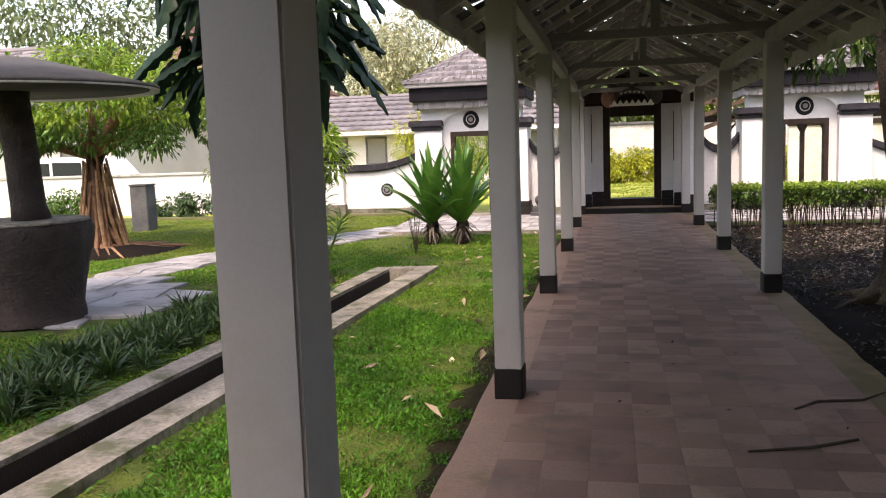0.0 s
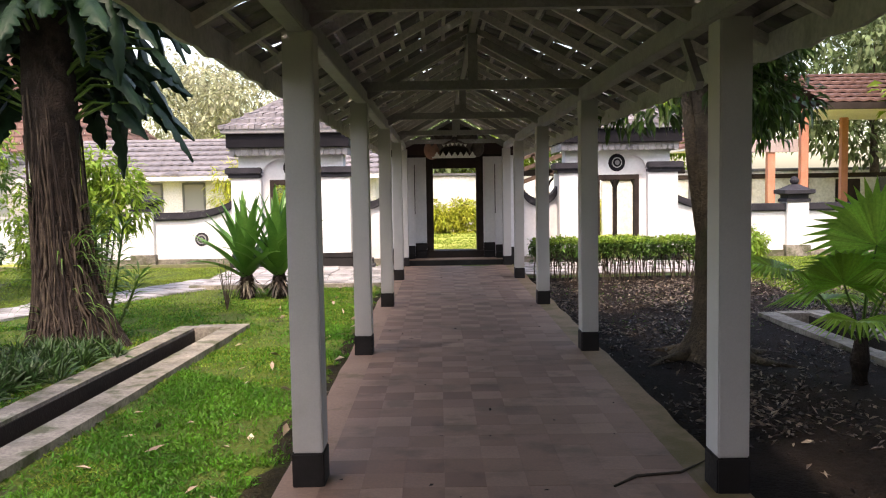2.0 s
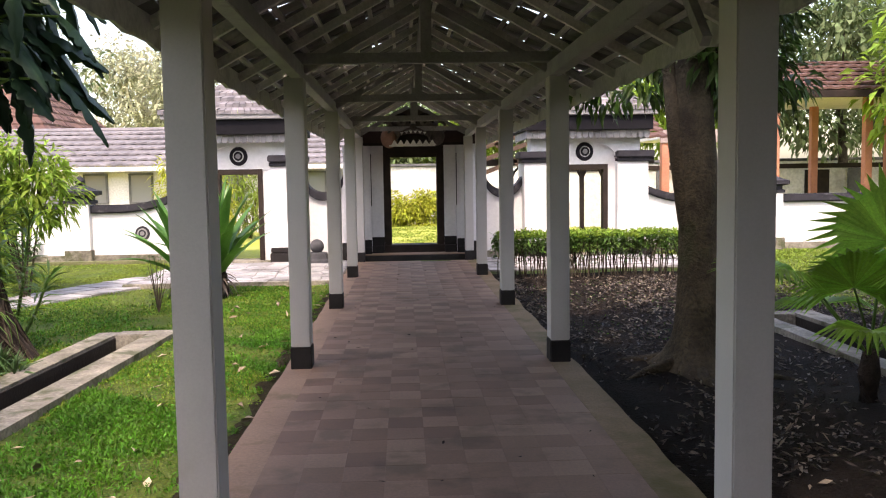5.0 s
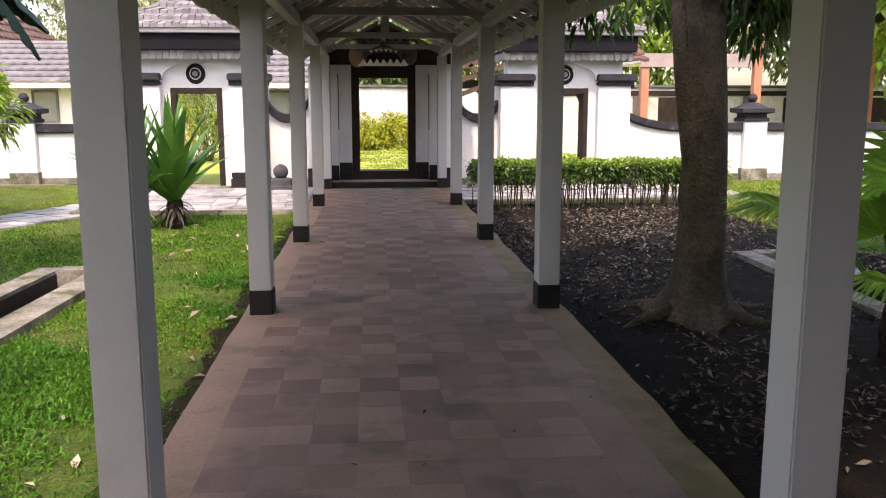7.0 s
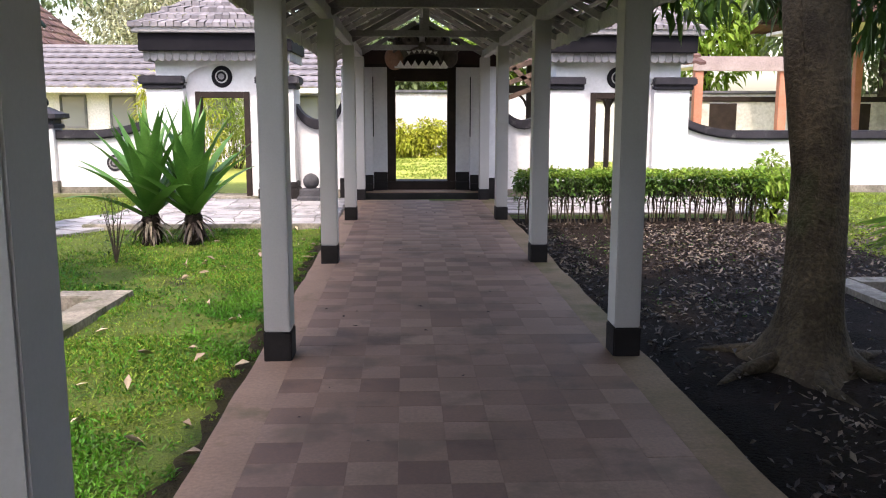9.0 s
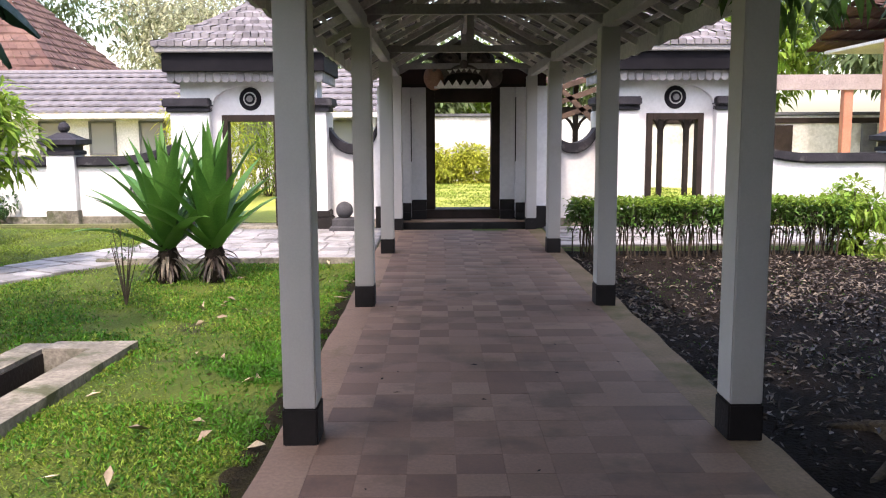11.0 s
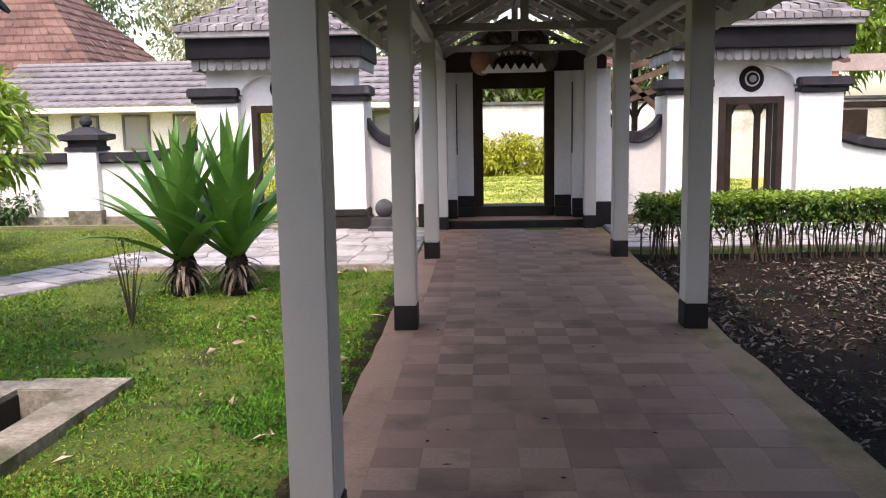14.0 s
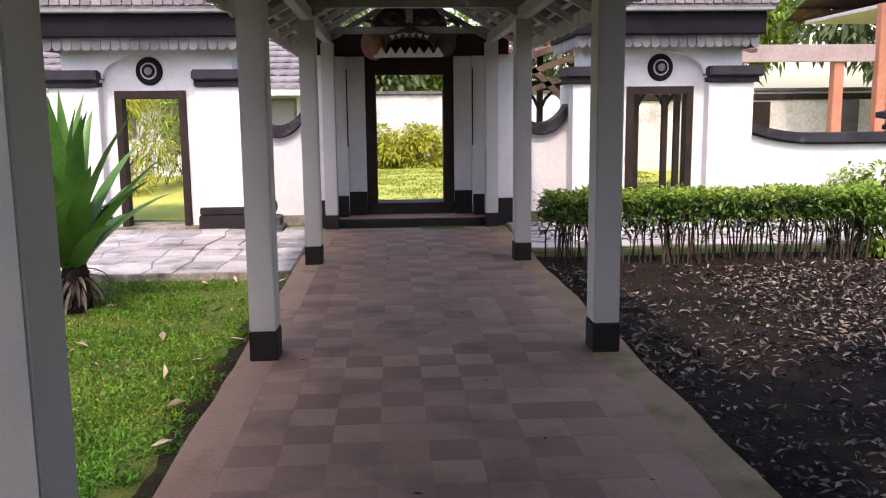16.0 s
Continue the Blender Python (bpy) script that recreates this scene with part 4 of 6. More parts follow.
# ---- plants along the walk ----
def sword_leaf(bm, base, yaw, lean, length, width, curve, seg=7):
    """A stiff pointed leaf, folded along its middle."""
    d = Vector((math.cos(yaw), math.sin(yaw), 0))
    s = Vector((-d.y, d.x, 0))
    rows = []
    for i in range(seg + 1):
        t = i / seg
        a = lean + curve * t * t
        p = Vector(base) + d * (length * t * math.sin(a)) + Vector((0, 0, length * t * math.cos(a)))
        w = width * (0.55 + 0.9 * t - 1.45 * t * t) if t < 0.97 else 0.002
        up = Vector((-d.x * math.cos(a), -d.y * math.cos(a), math.sin(a)))
        rows.append((bm.verts.new(p + s * w / 2 + up * w * 0.22), bm.verts.new(p), bm.verts.new(p - s * w / 2 + up * w * 0.22)))
    for a, b in zip(rows, rows[1:]):
        bm.faces.new((a[0], a[1], b[1], b[0]))
        bm.faces.new((a[1], a[2], b[2], b[1]))


def build_yucca(at, seed):
    r = random.Random(seed)
    t = thing("yucca", "spiky green yucca with long sword leaves on a short trunk", "plant", at, "yuccas by the paving")
    part("trunk", bm_tube(bmesh.new(), [(0, 0, -0.05), (0.02, 0, 0.12), (0, 0.02, 0.30), (0, 0, 0.42)], [0.15, 0.12, 0.115, 0.10], 12), M_DARKBARK, t, smooth=True)
    n = 34
    for i in range(n):
        bm = bmesh.new()
        u = i / n
        lean = 0.06 + 0.92 * u ** 1.15 + r.uniform(-0.08, 0.08)
        sword_leaf(bm, (0, 0, 0.44 - 0.16 * u), i * 2.399 + r.uniform(-0.2, 0.2), lean, r.uniform(1.12, 1.4) * (1.0 - 0.12 * u), r.uniform(0.20, 0.27), r.uniform(0.0, 0.12) + 0.14 * u)
        part("leaf", bm, M_YUCCA, t, smooth=True)
    # dry skirt below
    bm = bmesh.new()
    for i in range(64):
        sword_leaf(bm, (0, 0, r.uniform(0.20, 0.36)), r.uniform(0, 6.28), r.uniform(1.7, 2.7), r.uniform(0.2, 0.42), 0.06, 0.3, 4)
    part("dry_skirt", bm, M_DEAD, t, "dry dead leaves round the trunk")
    return t


build_yucca((-2.86, 10.95, -0.09), 3)
build_yucca((-3.36, 10.92, -0.09), 8)

# thin twiggy plant
t = thing("twiggy_shrub", "thin twiggy young shrub standing in the grass", "plant", (-3.35, 9.6, -0.1))
for i in range(9):
    a, l = i * 0.7, rng.uniform(0.4, 0.75)
    part("stem", bm_tube(bmesh.new(), [(0, 0, 0), (0.05 * math.cos(a), 0.05 * math.sin(a), l * 0.5), (0.11 * math.cos(a), 0.11 * math.sin(a), l)], [0.009, 0.006, 0.003], 5), M_TWIG, t)
n = 90
bp = np.column_stack([rng.normal(0, 0.07, n), rng.normal(0, 0.07, n), rng.uniform(0.1, 0.75, n)])
lv = leaves("foliage", bp, rng.normal(0, 1, (n, 3)) + [0, 0, 0.4], rng.uniform(0.04, 0.08, n), rng.uniform(0.012, 0.025, n), M_LEAF_DARK)
lv.parent = t


# hedge: thin stems below, bright leaves above
def build_hedge(x0, x1, y0, y1):
    t = thing("hedge", "clipped hedge, bright green on top with bare stems below", "hedge", (0, 0, 0))
    bm = bmesh.new()
    n = int((x1 - x0) / 0.024)
    for i in range(n):
        x, y = rng.uniform(x0, x1), rng.uniform(y0 + 0.08, y1 - 0.08)
        z = ground_height(x, y)
        bm_tube(bm, [(x, y, z - 0.03), (x + rng.normal(0, 0.03), y + rng.normal(0, 0.03), z + 0.28), (x + rng.normal(0, 0.08), y + rng.normal(0, 0.06), z + 0.58)], [0.011, 0.009, 0.005], 5, cap=False)
    tagged(part("stem", bm, M_TWIG, t), kind="stuff")
    n = int((x1 - x0) * 2100)
    u = rng.random(n)
    z = 0.18 + 0.50 * (1 - (1 - u) ** 1.0) ** 0.55
    x = rng.uniform(x0 - 0.05, x1 + 0.05, n)
    wob = np.array([0.05 * noise.noise((float(a) * 3, 0, 0)) for a in x])
    y = rng.uniform(y0, y1, n) + rng.normal(0, 0.03, n)
    z = z + wob + rng.normal(0, 0.02, n)
    # light from above is put into the leaf colours: dark low, mid, lime on top
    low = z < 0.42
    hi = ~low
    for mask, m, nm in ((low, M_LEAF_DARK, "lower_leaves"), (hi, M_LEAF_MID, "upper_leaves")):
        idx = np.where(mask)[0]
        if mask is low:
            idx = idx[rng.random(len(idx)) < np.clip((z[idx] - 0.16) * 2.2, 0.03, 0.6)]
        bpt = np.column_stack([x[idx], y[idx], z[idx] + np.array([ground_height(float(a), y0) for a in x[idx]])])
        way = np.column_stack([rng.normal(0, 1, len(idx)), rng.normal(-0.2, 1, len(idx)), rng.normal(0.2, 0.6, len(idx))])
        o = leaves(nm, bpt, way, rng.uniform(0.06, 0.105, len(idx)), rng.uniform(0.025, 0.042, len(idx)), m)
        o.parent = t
    n = int((x1 - x0) * 800)
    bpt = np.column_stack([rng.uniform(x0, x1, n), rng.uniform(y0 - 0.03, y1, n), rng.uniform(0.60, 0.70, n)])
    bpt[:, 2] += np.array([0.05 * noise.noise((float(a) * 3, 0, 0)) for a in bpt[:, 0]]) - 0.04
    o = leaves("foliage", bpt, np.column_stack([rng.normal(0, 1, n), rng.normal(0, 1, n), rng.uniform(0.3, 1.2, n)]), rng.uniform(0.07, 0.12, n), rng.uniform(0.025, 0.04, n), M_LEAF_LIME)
    o.parent = t
    return t


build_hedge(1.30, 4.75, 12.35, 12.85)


def bush(name, label, at, size, n_clumps, per, leaf_len, leaf_w, leaf, stems=7, category="shrub", bend=0.25, lift=0.0):
    t = thing(name, label, category, at)
    cc = crown_centres((0, 0, size[2] + lift), size, n_clumps, -0.8)
    bm = bmesh.new()
    for i in range(stems):
        c = cc[i % n_clumps]
        bm_tube(bm, [(rng.normal(0, 0.03), rng.normal(0, 0.03), -0.05), (c[0] * 0.45, c[1] * 0.45, c[2] * 0.6), tuple(c)], [0.018, 0.012, 0.005], 5)
    part("stems", bm, M_TWIG, t)
    p, w = clump_points(cc, np.full(n_clumps, min(size) * 0.5), per)
    n = len(p)
    o = leaves("foliage", p, w, leaf_len * rng.uniform(0.7, 1.3, n), leaf_w * rng.uniform(0.7, 1.3, n), leaf, bend=bend)
    o.parent = t
    return t


bush("shrub", "leafy bright green shrub at the end of the hedge", (5.05, 12.7, -0.08), (0.34, 0.34, 0.5), 16, 60, 0.13, 0.05, M_LEAF_LIME)
bush("shrub", "yellow-green garden shrub with long arching shoots", (-7.35, 13.2, -0.1), (0.75, 0.65, 1.05), 34, 80, 0.16, 0.05, M_LEAF_LIME, 10)
bush("shrub", "tall bright yellow-green shrub behind the palm trunk", (-5.75, 11.3, -0.1), (0.85, 0.5, 0.72), 30, 60, 0.20, 0.055, M_LEAF_LIME, 12, lift=0.95)
bush("shrub", "dark leafy shrubs along the low wall", (-8.6, 16.4, -0.05), (0.9, 0.4, 0.33), 26, 70, 0.12, 0.05, M_LEAF_DARK)
bush("shrub", "dark leafy shrubs along the low wall", (-10.8, 16.4, -0.05), (1.0, 0.4, 0.3), 26, 70, 0.12, 0.05, M_LEAF_DARK)
bush("shrub", "dark leafy shrubs along the low wall", (-13.4, 15.9, -0.05), (1.0, 0.4, 0.35), 26, 70, 0.12, 0.05, M_LEAF_MID)
bush("shrub", "small green shrub beside the outer wall", (6.2, 15.6, -0.05), (0.3, 0.3, 0.35), 12, 50, 0.1, 0.04, M_LEAF_LIME)


def build_border():
    """Clumps of strap leaves along the far side of the drain."""
    t = thing("border_plants", "dense border of dark green strap-leaved plants", "plants", kind="stuff")
    vs_b, vs_w, ln, wd = [], [], [], []
    for i in range(190):
        u = rng.random()
        x, y = -4.55 + 0.45 * u + rng.normal(0, 0.22), 0.6 + 5.9 * u
        n = 34
        a = rng.uniform(0, 6.28, n)
        tilt = rng.uniform(0.2, 1.3, n)
        vs_b.append(np.column_stack([np.full(n, x) + rng.normal(0, 0.03, n), np.full(n, y) + rng.normal(0, 0.03, n), np.full(n, -0.1)]))
        vs_w.append(np.column_stack([np.cos(a) * np.sin(tilt), np.sin(a) * np.sin(tilt), np.cos(tilt)]))
        ln.append(rng.uniform(0.22, 0.40, n))
        wd.append(rng.uniform(0.018, 0.032, n))
    o = leaves("foliage", np.concatenate(vs_b), np.concatenate(vs_w), np.concatenate(ln), np.concatenate(wd), M_LEAF_DARK, bend=0.25)
    o.parent = t
    return t


build_border()


# ---- palm trunk wrapped in vines with giant philodendron leaves ----
def lobed_leaf(bm, base, yaw, lean, length, width, droop, lobes=7, r=random):
    d = Vector((math.cos(yaw), math.sin(yaw), 0))
    s = Vector((-d.y, d.x, 0))
    seg = lobes * 2
    p = Vector(base)
    a = lean
    rows = []
    for i in range(seg + 1):
        t = i / seg
        env = math.sin(math.pi * min(1, t * 0.88 + 0.14)) ** 0.7
        w = width * 0.5 * env * (1.0 if i % 3 else 0.66) * r.uniform(0.82, 1.15)
        if i == seg:
            w = 0.005
        nrm = Vector((-d.x * math.cos(a), -d.y * math.cos(a), math.sin(a)))
        sag = 0.35 * w
        rows.append((bm.verts.new(p + s * w - nrm * sag - Vector((0, 0, 0.25 * w))), bm.verts.new(p + s * w * 0.4 + nrm * 0.02), bm.verts.new(p), bm.verts.new(p - s * w * 0.4 + nrm * 0.02), bm.verts.new(p - s * w - nrm * sag - Vector((0, 0, 0.25 * w)))))
        a += droop / seg
        p = p + (d * math.sin(a) + Vector((0, 0, math.cos(a)))) * (length / seg)
    for u, v in zip(rows, rows[1:]):
        for i in range(4):
            bm.faces.new((u[i], u[i + 1], v[i + 1], v[i]))


def build_vine_palm():
    r = random.Random(21)
    at = (-4.38, 6.80, -0.12)
    t = thing("palm_tree", "thick dark palm trunk wrapped in vines under giant drooping leaves", "tree", at)
    bm = bmesh.new()
    seg, prev = 36, None
    for i in range(30):
        z = i / 29 * 4.6
        rad = 0.245 + 0.17 * math.exp(-z * 2.2) + 0.02 * math.sin(z * 3)
        cx, cy = -0.03 * z, 0.03 * math.sin(z)
        ring = []
        for k in range(seg):
            a = 2 * math.pi * k / seg
            q = (rad + 0.26 * math.exp(-z * 1.7) * max(0.0, math.cos(a + 0.4))) * (1 + 0.10 * noise.noise((math.cos(a) * 2.5, math.sin(a) * 2.5, z * 0.7)) + 0.07 * noise.noise((math.cos(a) * 7, math.sin(a) * 7, z * 1.2)))
            ring.append(bm.verts.new((cx + q * math.cos(a), cy + q * math.sin(a), z)))
        if prev:
            for k in range(seg):
                bm.faces.new((prev[k], prev[(k + 1) % seg], ring[(k + 1) % seg], ring[k])).smooth = True
        prev = ring
    part("trunk", bm, M_DARKBARK, t)
    bm = bmesh.new()
    for i in range(120):
        a0 = r.uniform(0, 6.28)
        z0, z1 = r.uniform(0.2, 2.6), 0.0
        z0 += 0.3
        pts = []
        tw = r.uniform(-1.0, 1.0)
        for j in range(7):
            f = j / 6
            z = z0 * (1 - f)
            a = a0 + tw * f + r.uniform(-0.12, 0.12)
            rad = 0.255 + 0.18 * math.exp(-z * 2.2) + 0.26 * math.exp(-z * 1.7) * max(0.0, math.cos(a + 0.4)) + r.uniform(0.0, 0.03)
            pts.append((-0.03 * z + rad * math.cos(a), rad * math.sin(a), z))
        bm_tube(bm, pts, r.uniform(0.006, 0.016), 5, cap=False)
    part("vines", bm, M_VINE, t, "dry hanging vine roots")
    for i in range(230):
        bm = bmesh.new()
        yaw = i * 2.399 + r.uniform(-0.3, 0.3)
        z = 2.5 + 1.9 * (i / 230) + r.uniform(-0.15, 0.15)
        if math.sin(yaw) < -0.35 and z < 3.35:
            continue
        st = 0.38 + r.uniform(-0.30, 0.45)
        dx, dy = math.cos(yaw), math.sin(yaw)
        b0 = (-0.03 * z + 0.2 * dx, 0.2 * dy, z)
        b1 = (-0.03 * z + (0.3 + st) * dx, (0.3 + st) * dy, z + 0.18)
        lobed_leaf(bm, b1, yaw + r.uniform(-0.3, 0.3), r.uniform(1.9, 2.75), r.uniform(0.5, 0.9), r.uniform(0.20, 0.34), r.uniform(0.3, 0.8), 7, r)
        lf = part("leaf", bm, M_LEAF_PHILO, t, smooth=True)
        part("stalk", bm_tube(bmesh.new(), [b0, ((b0[0] + b1[0]) / 2, (b0[1] + b1[1]) / 2, z + 0.2), b1], [0.02, 0.015, 0.012], 6), M_LEAF_MID, lf)
    # ferns growing out of the trunk sides
    for (a, z, n) in ((-0.3, 0.45, 34), (0.1, 0.8, 30), (-0.6, 1.05, 22), (3.0, 0.8, 30), (2.8, 1.3, 34), (3.3, 1.7, 26), (0.2, 1.4, 22), (-2.6, 0.3, 16)):
        bm = bmesh.new()
        for i in range(n):
            aa = a + r.uniform(-0.7, 0.7)
            sword_leaf(bm, (-0.03 * z + 0.27 * math.cos(aa), 0.27 * math.sin(aa), z + r.uniform(-0.15, 0.15)), aa, r.uniform(0.5, 1.3), r.uniform(0.28, 0.5), r.uniform(0.02, 0.035), r.uniform(0.4, 1.2), 5)
        part("fern", bm, M_LEAF_MID, t, "green fern growing from the trunk")
    return t


build_vine_palm()


# ---- tree standing in the soil by the walkway ----
mango = thing("mango_tree", "mango-like tree with rough grey bark and dense dark leaves", "tree", (2.27, 5.72, -0.12))
bm = bmesh.new()
seg, prev = 28, None
for i in range(26):
    z = i / 25 * 3.0
    rad = 0.185 + 0.15 * math.exp(-z * 5.0) - 0.012 * z
    cx, cy = 0.04 * math.sin(z * 1.4) - 0.01 * z, 0.03 * z
    ring = []
    for k in range(seg):
        a = 2 * math.pi * k / seg
        flare = 1 + 0.5 * math.exp(-z * 5) * max(0, math.sin(a * 3 + 0.6)) + 0.08 * noise.noise((math.cos(a) * 2, math.sin(a) * 2, z * 1.5))
        ring.append(bm.verts.new((cx + rad * flare * math.cos(a), cy + rad * flare * math.sin(a), z)))
    if prev:
        for k in range(seg):
            bm.faces.new((prev[k], prev[(k + 1) % seg], ring[(k + 1) % seg], ring[k])).smooth = True
    prev = ring
part("trunk", bm, M_BARK, mango)
cc = crown_centres((0.12, 0.3, 3.25), (0.68, 0.75, 0.8), 40, -0.95)
cc = np.concatenate([cc, np.array([[-0.4, 0.4, 2.55], [0.5, 0.4, 2.4], [0.6, 0.2, 2.5], [0.15, 0.8, 2.5], [0.9, 1.1, 2.35], [1.1, 0.8, 2.55], [0.8, 1.4, 2.65], [-0.6, 1.0, 2.5], [-0.8, 1.2, 2.7]])])
for k in range(9):
    c = Vector(cc[k * 6 % len(cc)])
    top = Vector((0.14, 0.08, 2.4 + 0.06 * k))
    part("limb", bm_tube(bmesh.new(), [top, top.lerp(c, 0.5) + Vector((0, 0, 0.1)), c], [0.08, 0.05, 0.015], 8), M_BARK, mango, smooth=True)
part("fork", bm_tube(bmesh.new(), [(0.02, 0.02, 0.85), (-0.08, 0.03, 1.3), (-0.16, 0.06, 1.9), (-0.26, 0.12, 2.9)], [0.09, 0.085, 0.075, 0.05], 12), M_BARK, mango, smooth=True)
p, w = clump_points(cc, rng.uniform(0.2, 0.34, len(cc)), 120)
n = len(p)
o = leaves("crown", p, w + [0, 0, -0.05], rng.uniform(0.11, 0.18, n), rng.uniform(0.04, 0.06, n), M_LEAF_MANGO)
o.parent = mango
for k in range(6):
    a = k * 1.05 + 0.3
    part("root", bm_tube(bmesh.new(), [(0.2 * math.cos(a), 0.2 * math.sin(a), 0.08), (0.5 * math.cos(a), 0.5 * math.sin(a), 0.03), (0.95 * math.cos(a + 0.2), 0.95 * math.sin(a + 0.2), -0.03)], [0.07, 0.045, 0.015], 8), M_BARK, mango, smooth=True)


# ---- fan palm ----
def fan_leaf(bm, base, yaw, lean, radius, r):
    d = Vector((math.cos(yaw) * math.sin(lean), math.sin(yaw) * math.sin(lean), math.cos(lean)))
    s = Vector((-math.sin(yaw), math.cos(yaw), 0))
    n = 34
    for i in range(n):
        a = -2.2 + 4.4 * i / (n - 1)
        w = d * math.cos(a) + s * math.sin(a)
        nrm = d.cross(s)
        l = radius * (0.8 + 0.2 * math.cos(a)) * r.uniform(0.93, 1.05)
        side = w.cross(nrm)
        b = Vector(base)
        m = b + w * l * 0.6 + nrm * 0.03
        tip = b + w * l - Vector((0, 0, l * 0.16))
        hw = 0.024 * radius / 0.55
        v = [bm.verts.new(q) for q in (b, m + side * hw, m + nrm * 0.014, m - side * hw, tip)]
        bm.faces.new((v[0], v[1], v[2]))
        bm.faces.new((v[0], v[2], v[3]))
        bm.faces.new((v[1], v[4], v[2]))
        bm.faces.new((v[2], v[4], v[3]))


def build_fan_palm(at, seed, n, size):
    r = random.Random(seed)
    t = thing("fan_palm", "young fan palm with round pleated green leaves", "plant", at)
    part("trunk", bm_tube(bmesh.new(), [(0, 0, -0.05), (0, 0, 0.2), (0.01, 0, 0.42)], [0.09, 0.08, 0.05], 10), M_DARKBARK, t, smooth=True)
    for b, yaw, lean, radius in (((0.0, -0.22, 1.1), -1.85, 0.3, 0.62), ((-0.25, -0.25, 0.82), -1.9, 0.75, 0.5), ((0.3, -0.05, 0.95), -1.4, 0.5, 0.55)):
        bm = bmesh.new()
        fan_leaf(bm, tuple(size * q for q in b), yaw, lean, radius * size, r)
        lf = part("leaf", bm, M_LEAF_FAN, t)
        part("stalk", bm_tube(bmesh.new(), [(0, 0, 0.35), (b[0] * 0.4, b[1] * 0.4, b[2] * 0.7 * size), tuple(size * q for q in b)], [0.012, 0.009, 0.007], 5), M_LEAF_MID, lf)
    for i in range(n):
        yaw = i * 2.399 + r.uniform(-0.2, 0.2)
        reach = r.uniform(0.45, 0.7) * size
        h = 0.42 + r.uniform(0.1, 0.62) * size
        b = (reach * math.cos(yaw), reach * math.sin(yaw), h)
        bm = bmesh.new()
        fan_leaf(bm, b, yaw, r.uniform(0.9, 1.7), r.uniform(0.40, 0.52) * size, r)
        lf = part("leaf", bm, M_LEAF_FAN, t)
        part("stalk", bm_tube(bmesh.new(), [(0, 0, 0.35), (b[0] * 0.5, b[1] * 0.5, h * 0.8), b], [0.012, 0.009, 0.007], 5), M_LEAF_MID, lf)
    return t


build_fan_palm((3.10, 4.50, -0.12), 4, 8, 1.08)


# ---- slender leafy plant beside the vine-clad palm ----
drac = thing("dracaena", "slender dracaena with narrow bright green leaves behind the palm trunk", "plant", (-4.3, 7.3, -0.1))
base_pts, base_ways = [], []
for k, (dx, dy, h) in enumerate(((-0.34, 0.0, 1.25), (0.36, 0.05, 1.3), (0.0, 0.15, 1.5), (0.55, 0.0, 0.75), (-0.50, 0.1, 0.85))):
    part("stem", bm_tube(bmesh.new(), [(dx * 0.3, dy, -0.05), (dx * 0.7, dy, h * 0.5), (dx, dy, h)], [0.02, 0.016, 0.01], 6), M_LEAF_MID, drac)
    for i in range(34):
        u = i / 33
        a = i * 2.399 + k
        base_pts.append((dx * (0.55 + 0.45 * u), dy, h * (0.45 + 0.55 * u)))
        base_ways.append((math.cos(a), math.sin(a), 0.15 + 0.9 * u))
o = leaves("foliage", np.array(base_pts), np.array(base_ways), rng.uniform(0.28, 0.42, len(base_pts)), rng.uniform(0.03, 0.045, len(base_pts)), M_LEAF_MID, bend=0.25)
o.parent = drac


# ---- strangler fig with roots ----
M_FIGBARK = mat("fig_bark", (0.10, 0.052, 0.036), (0.19, 0.11, 0.075), 6, 40, 0.9, 0.8, stain=(0.05, 0.035, 0.025), stain_scale=4, dist=0.02)
fig = thing("fig_tree", "small fig tree with spreading orange-brown roots and clipped crown", "tree", (-9.12, 10.4, -0.1))
part("trunk", bm_tube(bmesh.new(), [(0, 0, -0.05), (0.02, 0, 0.5), (-0.04, 0.03, 1.1), (0.02, 0, 1.75)], [0.36, 0.25, 0.24, 0.22], 18), M_FIGBARK, fig, smooth=True)
bm = bmesh.new()
for i in range(84):
    a = i * 0.1366 * 2 + rng.normal(0, 0.25)
    z0 = rng.uniform(0.3, 1.7)
    l = rng.uniform(0.5, 1.5)
    bm_tube(bm, [(0.19 * math.cos(a), 0.19 * math.sin(a), z0), (0.27 * math.cos(a + rng.normal(0, 0.3)), 0.27 * math.sin(a + rng.normal(0, 0.3)), z0 * 0.45), (0.45 * math.cos(a + 0.1), 0.45 * math.sin(a + 0.1), 0.1), (l * math.cos(a + rng.normal(0, 0.3)), l * math.sin(a + rng.normal(0, 0.3)), 0.02)], [0.02, 0.032, 0.035, 0.012], 6, cap=False)
tagged(part("root_mat", bm, M_ROOT, fig, "pale hanging and spreading roots"), kind="stuff")
cc = crown_centres((0.3, 0, 2.5), (2.1, 1.8, 1.05), 90, -0.6)
for k in range(8):
    c = Vector(cc[k * 7])
    part("limb", bm_tube(bmesh.new(), [(0.02, 0, 1.65), tuple(Vector((0.02, 0, 1.7)).lerp(c, 0.55)), tuple(c)], [0.10, 0.06, 0.015], 7), M_ROOT, fig, smooth=True)
p, w = clump_points(cc, rng.uniform(0.24, 0.45, 90), 170)
n = len(p)
# sunlight on the crown top is put into the colour: mostly lime leaves high up
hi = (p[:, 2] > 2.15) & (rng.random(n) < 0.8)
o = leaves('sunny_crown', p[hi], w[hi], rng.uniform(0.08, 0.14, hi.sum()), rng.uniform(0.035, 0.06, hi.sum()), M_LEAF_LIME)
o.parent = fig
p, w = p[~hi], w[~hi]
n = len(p)
